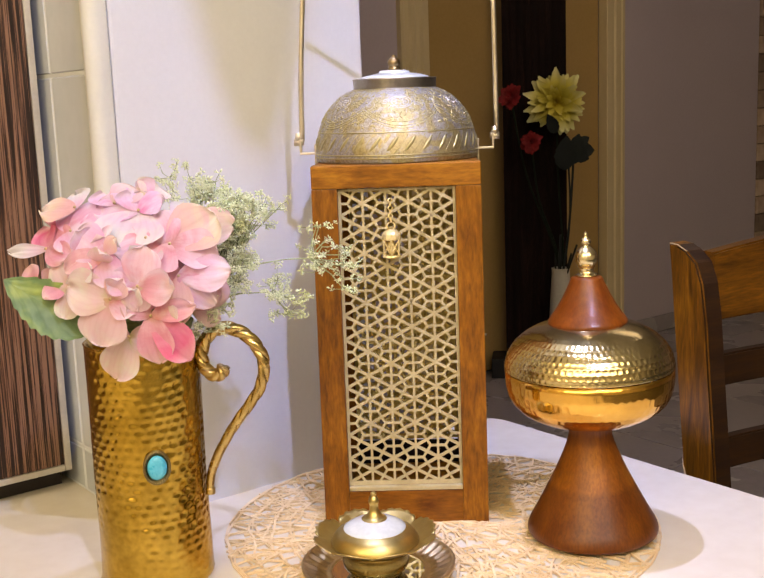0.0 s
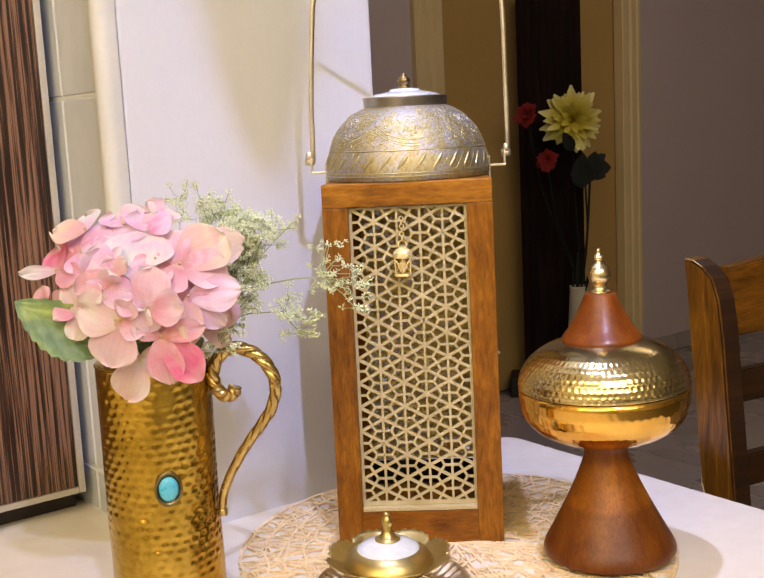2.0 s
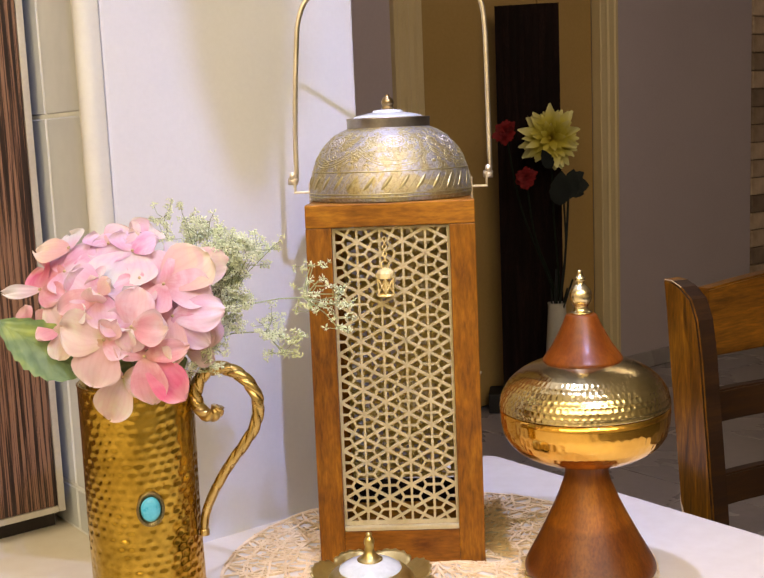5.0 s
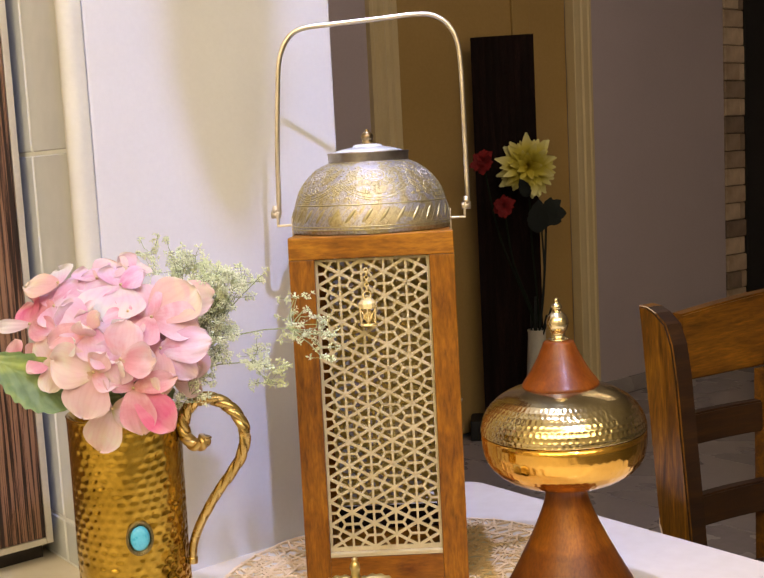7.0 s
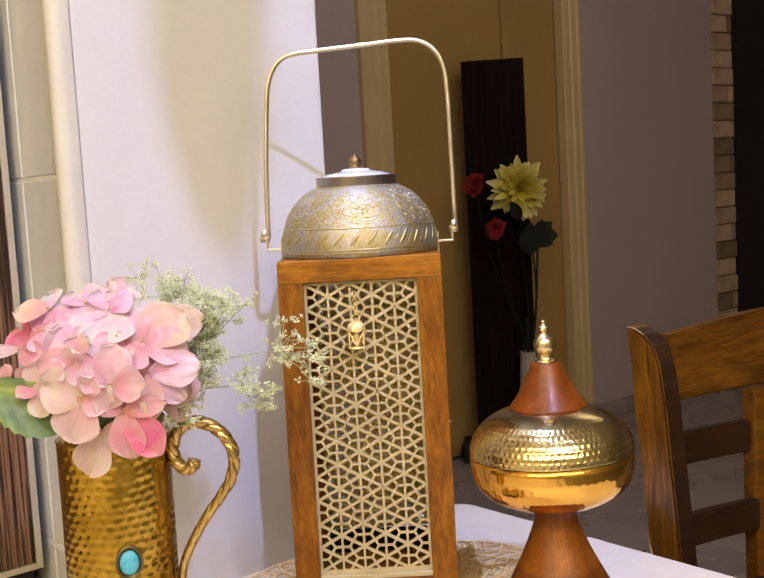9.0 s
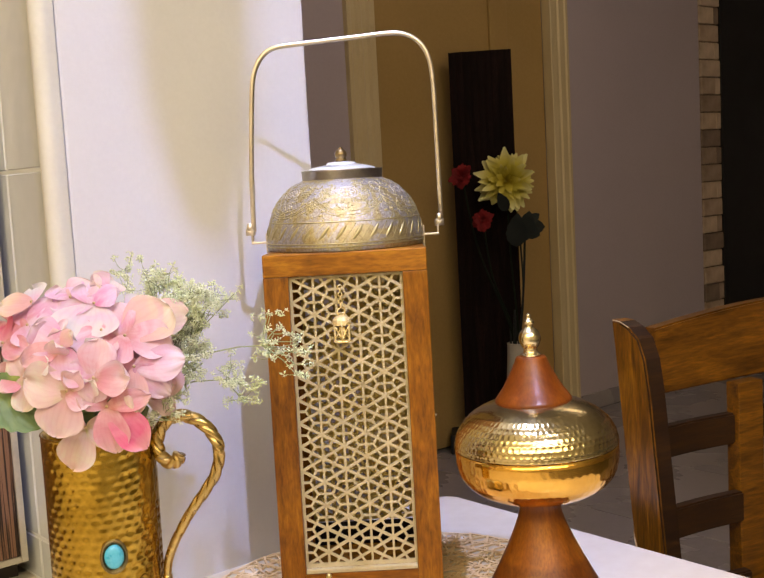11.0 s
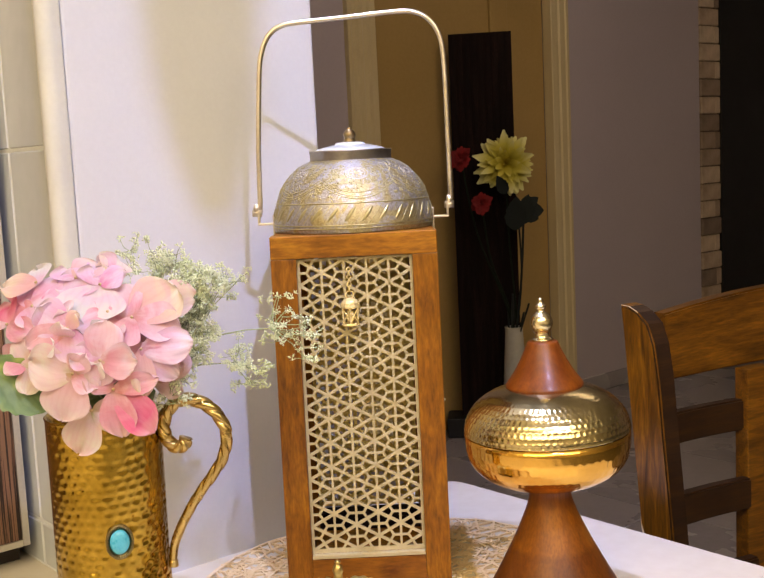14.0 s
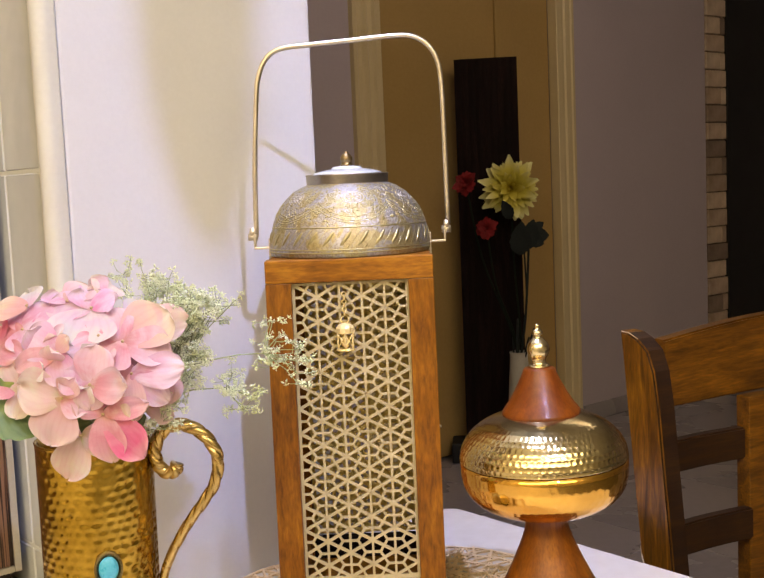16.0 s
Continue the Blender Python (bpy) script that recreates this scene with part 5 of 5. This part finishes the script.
for k in range(2):
    x0 = k * (WIDE - THICK)
    bm = bmesh.new()
    a = [bm.verts.new((x0, y, z)) for y, z in rear + fore]
    b_ = [bm.verts.new((x0 + THICK, y, z)) for y, z in rear + fore]
    bm.faces.new(a)
    bm.faces.new(b_[::-1])
    for i in range(len(a)):
        q = (i + 1) % len(a)
        bm.faces.new((a[i], b_[i], b_[q], a[q]))
    bmesh.ops.recalc_face_normals(bm, faces=bm.faces)
    bmesh.ops.bevel(bm, geom=[e for e in bm.edges if abs(e.verts[0].co.x - e.verts[1].co.x) < 1e-6], offset=0.0022, segments=2, affect="EDGES")
    post = part("back_post", bm, CHAIR_WOOD, chair, "post with a lighter outer side and painted-in shading on its front edge")
    post.data.materials.append(CHAIR_SHADED)
    # Faces turned to the front take the darker copy as painted shading.
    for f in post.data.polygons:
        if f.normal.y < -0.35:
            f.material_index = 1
    if k == 0:
        # varnish rubbed off along the top of the outer edge, and chipped lower down
        part("worn_edge", tube([(x0 + 0.0008, y - 0.0002, z) for y, z in fore[-2:] + [(-0.0170, 0.9695)]], 0.0006, 6), WORN, chair, "pale bare wood along a worn edge")
        part("chip", tube([(x0 + 0.0010, -0.0402 - 0.010 * q, 0.742 - 0.030 * q) for q in (0.0, 0.35, 0.7, 1.0)], lambda q: 0.0004 + 0.0016 * math.sin(math.pi * q), 6), WORN, chair, "pale chip in the varnish")


def bowed(x0, x1, z0, z1, y_end, sag, thick, crown=0.0, n=14):
    """A board across the back, bowed to the rear at its middle."""
    bm = bmesh.new()
    rows = []
    for i in range(n + 1):
        s = i / n
        x, y = x0 + (x1 - x0) * s, y_end + sag * math.sin(math.pi * s)
        up = crown * math.sin(math.pi * s)
        rows.append([bm.verts.new(c) for c in ((x, y, z0), (x, y + thick, z0), (x, y + thick, z1 + up), (x, y, z1 + up))])
    for p, q in zip(rows, rows[1:]):
        for k in range(4):
            r = (k + 1) % 4
            bm.faces.new((p[k], q[k], q[r], p[r]))
    bm.faces.new(rows[0])
    bm.faces.new(rows[-1][::-1])
    bmesh.ops.recalc_face_normals(bm, faces=bm.faces)
    bmesh.ops.bevel(bm, geom=[e for e in bm.edges if abs(e.verts[0].co.x - e.verts[1].co.x) > 1e-4], offset=0.002, segments=2, affect="EDGES")
    return bm


X0, X1 = THICK + 0.0004, WIDE - THICK - 0.0004
part("top_rail", bowed(X0, X1, 0.890, 0.962, -0.058, 0.010, 0.018, 0.012), CHAIR_RAIL, chair)
S0, S1 = 0.131, 0.169
S2, S3 = WIDE - S1, WIDE - S0
for a0, a1 in ((S0, S1), (S2, S3)):
    part("splat", box(a0, a1, -0.070, -0.051, 0.46, 0.8895, 0.002), CHAIR_RAIL, chair)
for z in (0.8205, 0.7335, 0.6465, 0.5595):
    for a0, a1 in ((X0, S0 - 0.0004), (S1 + 0.0004, S2 - 0.0004), (S3 + 0.0004, X1)):
        # Slats get the darker copy too, shadowed by colour.
        part("slat", bowed(a0, a1, z, z + 0.0345, -0.064 - 0.12 * (0.82 - z), 0.003, 0.014), CHAIR_SHADED, chair)
part("seat", box(-0.012, WIDE + 0.012, -0.50, -0.062 - 0.046, 0.435, 0.462, 0.008), CHAIR_WOOD, chair)
for x in (0.0, WIDE - 0.036):
    part("front_leg", box(x, x + 0.036, -0.48, -0.444, 0, 0.4348, 0.003), CHAIR_WOOD, chair)
    part("side_apron", box(x + 0.006, x + 0.026, -0.4435, -0.108, 0.375, 0.4348, 0.002), CHAIR_WOOD, chair)
part("front_apron", box(0.0365, WIDE - 0.0365, -0.475, -0.455, 0.375, 0.4348, 0.002), CHAIR_WOOD, chair)

# ---- hall: dark reeded stand, vase and flowers ----
stand = thing("floor_stand", pose(2.500, 2.258, 0, 0, 0, -46), "tall dark brown reeded wooden stand on a low plinth", "stand")
PW, PH = 0.245, 1.601
bm = bmesh.new()
reeds = []
n = 90
for i in range(n + 1):
    s = i / n
    reeds.append((-PW / 2 + PW * s, -0.0018 * abs(math.sin(math.pi * 9 * s))))
low = [bm.verts.new((x, y, 0.082)) for x, y in reeds] + [bm.verts.new((PW / 2, 0.05, 0.082)), bm.verts.new((-PW / 2, 0.05, 0.082))]
high = [bm.verts.new((x, y, PH + 0.003 * abs(math.sin(math.pi * 9 * x / PW)))) for x, y in reeds] + [bm.verts.new((PW / 2, 0.05, PH)), bm.verts.new((-PW / 2, 0.05, PH))]
bm.faces.new(low)
bm.faces.new(high)
for i in range(len(low)):
    k = (i + 1) % len(low)
    bm.faces.new((low[i], low[k], high[k], high[i]))
part("column", bm, DARK_WOOD, stand, "reeded dark brown front")
part("plinth", box(-PW / 2 - 0.06, PW / 2 + 0.03, -0.06, 0.09, 0, 0.081, 0.006), CHARCOAL, stand, "low black plinth")

vase = thing("floor_vase", pose(2.455, 2.085, 0), "slim white ceramic floor vase before the dark stand", "vase")
part("body", lathe(smooth_profile([(0.040, 0.0), (0.047, 0.006), (0.050, 0.10), (0.046, 0.24), (0.038, 0.38), (0.034, 0.450), (0.036, 0.462), (0.032, 0.463), (0.029, 0.440), (0.029, 0.40)], 5), 48), VASE_WHITE, vase, "", True)


def bloom(name, parent, at, facing, radius, rings, material, width=0.34):
    """A many-petalled flower head, its petals in rings that open outwards."""
    rnd = random.Random(int(radius * 1e5))
    verts, faces = [], []
    for r in range(rings):
        share = (r + 1) / rings
        count = int(7 + 15 * share)
        tilt = radians(78 - 74 * share)
        for k in range(count):
            a = 2 * math.pi * (k + 0.5 * (r % 2)) / count + rnd.uniform(-0.1, 0.1)
            length = radius * (0.42 + 0.58 * share) * rnd.uniform(0.68, 1.12)
            w = length * width * rnd.uniform(0.8, 1.15)
            t = tilt + rnd.uniform(-0.4, 0.4)
            base = len(verts)
            for j in range(6):
                v = j / 5
                half = w / 2 * math.sin(math.pi * (0.12 + 0.86 * v)) ** 0.7
                out = length * v * math.cos(t) + 0.18 * length * v * v * math.sin(t)
                up = length * v * math.sin(t) - 0.20 * length * v * v * (share - 0.3)
                for u in (-1, 0, 1):
                    x, y, z = half * u, out, up + 0.22 * half * u * u + 0.10 * w * math.sin(5 * v + 3 * u + 9 * a)
                    verts.append((x * math.cos(a) - y * math.sin(a), x * math.sin(a) + y * math.cos(a), z))
            for j in range(5):
                for i in range(2):
                    q = base + j * 3 + i
                    faces.append((q, q + 1, q + 4, q + 3))
    ob = part(name, (verts, faces), material, parent, "", True)
    ob.matrix_basis = Matrix.Translation(at) @ Vector(facing).to_track_quat("Z", "Y").to_matrix().to_4x4()
    return ob


def cut_flower(label, at, facing, radius, rings, material, bend, width=0.34):
    """A stemmed flower standing in the floor vase."""
    f = thing("cut_flower", pose(2.455, 2.085, 0.40), label, "flower", "flowers in the floor vase")
    at = Vector(at) - Vector((2.455, 2.085, 0.40))
    bloom("blossom", f, at, facing, radius, rings, material, width)
    part("stem", tube(curve_through([(0.012 * bend, 0, -0.05), (0.03 * bend, 0, 0.12), (at * 0.6 + Vector((0.02 * bend, 0.01, 0))), at], 6), 0.0042, 6), DARK_STEM, f, "dark green stem", True)
    return f


TO_EYE = (-0.74, -0.67, 0.05)
yellow = cut_flower("large pale yellow artificial chrysanthemum on a dark stem", (2.455, 2.10, 1.094), TO_EYE, 0.126, 8, YELLOW_PETAL, 0.5, 0.34)
cut_flower("red artificial carnation on a dark stem", (2.205, 2.09, 1.120), (-0.9, -0.5, 0.4), 0.046, 4, RED_PETAL, -0.8, 0.62)
cut_flower("red artificial carnation on a dark stem", (2.275, 2.06, 0.955), (-0.7, -0.7, 0.2), 0.043, 4, RED_PETAL, -0.5, 0.62)
for k, (bx, by, bz, tx, ty, tz, l, w) in enumerate(((0.05, -0.02, 0.515, 0.16, -0.05, 0.505, 0.10, 0.060), (0.05, -0.02, 0.505, 0.12, -0.05, 0.47, 0.075, 0.050), (0.05, -0.02, 0.52, 0.11, -0.06, 0.565, 0.075, 0.040), (0.02, -0.04, 0.46, 0.02, -0.08, 0.58, 0.12, 0.06), (-0.02, -0.04, 0.44, -0.05, -0.08, 0.56, 0.14, 0.07), (-0.05, -0.03, 0.58, -0.11, -0.05, 0.64, 0.10, 0.04))):
    leaf("leaf", l, w, yellow, leaf_pose((bx, by, bz), (tx, ty, tz), (-0.7, -0.7, 0.2)), DARK_LEAF, 5, 0.1, 0.1)
twigs = tube(curve_through([(0.0, 0, -0.02), (0.03, -0.02, 0.25), (0.06, -0.02, 0.56)], 5), 0.005, 6)
tube(curve_through([(0.0, 0, -0.02), (0.02, -0.03, 0.25), (0.0, -0.04, 0.52)], 5), 0.004, 6, into=twigs)
for k in range(5):
    a = k * 2.4
    tube([(0.02 * math.cos(a), 0.02 * math.sin(a), 0.02), (0.07 * math.cos(a) * (0.4 + 0.05 * k), -0.03 + 0.05 * math.sin(a), 0.12 + 0.02 * k)], 0.004, 5, into=twigs)
part("foliage_stem", twigs, DARK_LEAF, yellow, "dark leafy stems")

# ---- added blocker over the counter, out of sight but for its wall shadow ----
blocker = thing("pendant_lamp", pose(-0.293, -0.559, 1.873), "unseen rounded blocker added over the counter to cast the wall shadow", "lamp")
part("shade", lathe(smooth_profile([(0.006, -0.036), (0.016, -0.020), (0.029, 0.025), (0.032, 0.060), (0.032, 0.130), (0.014, 0.150), (0.006, 0.156)], 4), 40), PEWTER, blocker, "", True)
part("cord", tube([(0, 0, 0.155), (0, 0, TOP - 1.874)], 0.003, 8), CHARCOAL, blocker)

# ---- pieces: wall tiles, bricks, floor tiles ----
def slab_mesh(name, sx, sy, sz, bevel, material):
    bm = box(-sx / 2, sx / 2, -sy / 2, sy / 2, -sz / 2, sz / 2, bevel, seg=1)
    me = bpy.data.meshes.new(name)
    bmesh.ops.recalc_face_normals(bm, faces=bm.faces)
    bm.to_mesh(me)
    bm.free()
    me.materials.append(material)
    return me


def piece(name, me, parent, m):
    ob = new(name, me)
    ob.parent = parent
    ob.matrix_basis = m
    return ob


TH = 0.364
tile_meshes = {}
for row in range(-1, 6):
    z0, z1 = 0.797 + row * TH + 0.0015, 0.797 + (row + 1) * TH - 0.0015
    z0, z1 = max(z0, COUNTER + 0.002), min(z1, TOP - 0.002)
    for y0, y1 in ((WALL_Y + 0.0175, 0.2870), (0.2900, 0.5980)):
        key = (round(y1 - y0, 4), round(z1 - z0, 4))
        if key not in tile_meshes:
            tile_meshes[key] = slab_mesh("tile", 0.006, key[0], key[1], 0.0015, TILE_GREY)
        piece("tile", tile_meshes[key], tiled, pose(CORNER_X - 0.0042, (y0 + y1) / 2, (z0 + z1) / 2))

m, nt, b = nodes_of("pale_brick")
info = nt.nodes.new("ShaderNodeObjectInfo")
vec = coords(nt)
spot, grit = noise_of(nt, vec, 12.0, 5.0), noise_of(nt, vec, 90.0, 3.0)
col = ramp(nt, info.outputs["Random"], [(0.0, (0.22, 0.16, 0.13)), (0.25, (0.46, 0.35, 0.27)), (0.6, (0.58, 0.45, 0.35)), (1.0, (0.66, 0.53, 0.42))])
nt.links.new(blend(nt, col, ramp(nt, spot, [(0.35, (0.6, 0.56, 0.52)), (0.65, (1, 1, 1))]), 0.8, "MULTIPLY"), b.inputs["Base Color"])
b.inputs["Roughness"].default_value = 0.9
bump(nt, b, grit, 0.5, 0.004)
BRICK = m
MORTAR = surface("brown_mortar", (0.07, 0.050, 0.040), (0.22, 0.16, 0.12), 0.9, scale=9, fine=90, relief=0.4, depth=0.003)
pier = setting("brick_pier", box(BRICK_L + 0.002, BRICK_R - 0.002, NORTH + 0.012, NORTH + 0.15, 0, TOP), MORTAR, "narrow pier of pale rough bricks with dark joints", "brick wall")
rnd = random.Random(8)
COURSE = 0.0890
long_brick = slab_mesh("brick", BRICK_R - BRICK_L - 0.012, 0.06, COURSE - 0.0045, 0.004, BRICK)
short_brick = slab_mesh("brick", 0.125, 0.06, COURSE - 0.0045, 0.004, BRICK)
end_brick = slab_mesh("brick", 0.044, 0.06, COURSE - 0.0045, 0.004, BRICK)
row, z = 0, 0.0357
while z < TOP - COURSE:
    out = NORTH + 0.022 + rnd.uniform(-0.004, 0.006)
    if row % 2:
        piece("brick", long_brick, pier, pose((BRICK_L + BRICK_R) / 2, out, z + COURSE / 2))
    else:
        piece("brick", short_brick, pier, pose(BRICK_L + 0.006 + 0.0625, out, z + COURSE / 2))
        piece("brick", end_brick, pier, pose(BRICK_R - 0.006 - 0.022, out + 0.003, z + COURSE / 2))
    z += COURSE
    row += 1

TILE = 0.60
floor_tile = slab_mesh("tile", TILE - 0.004, TILE - 0.004, 0.010, 0.001, FLOOR_TILE)
for i in range(int((EAST - 0.4) / TILE) + 1):
    for j in range(int((NORTH + 0.6) / TILE) + 1):
        x, y = 0.35 + TILE * (i + 0.5), NORTH - 0.016 - TILE * (j + 0.5)
        if x + TILE / 2 < EAST:
            piece("tile", floor_tile, floor, pose(x, y, -0.005))
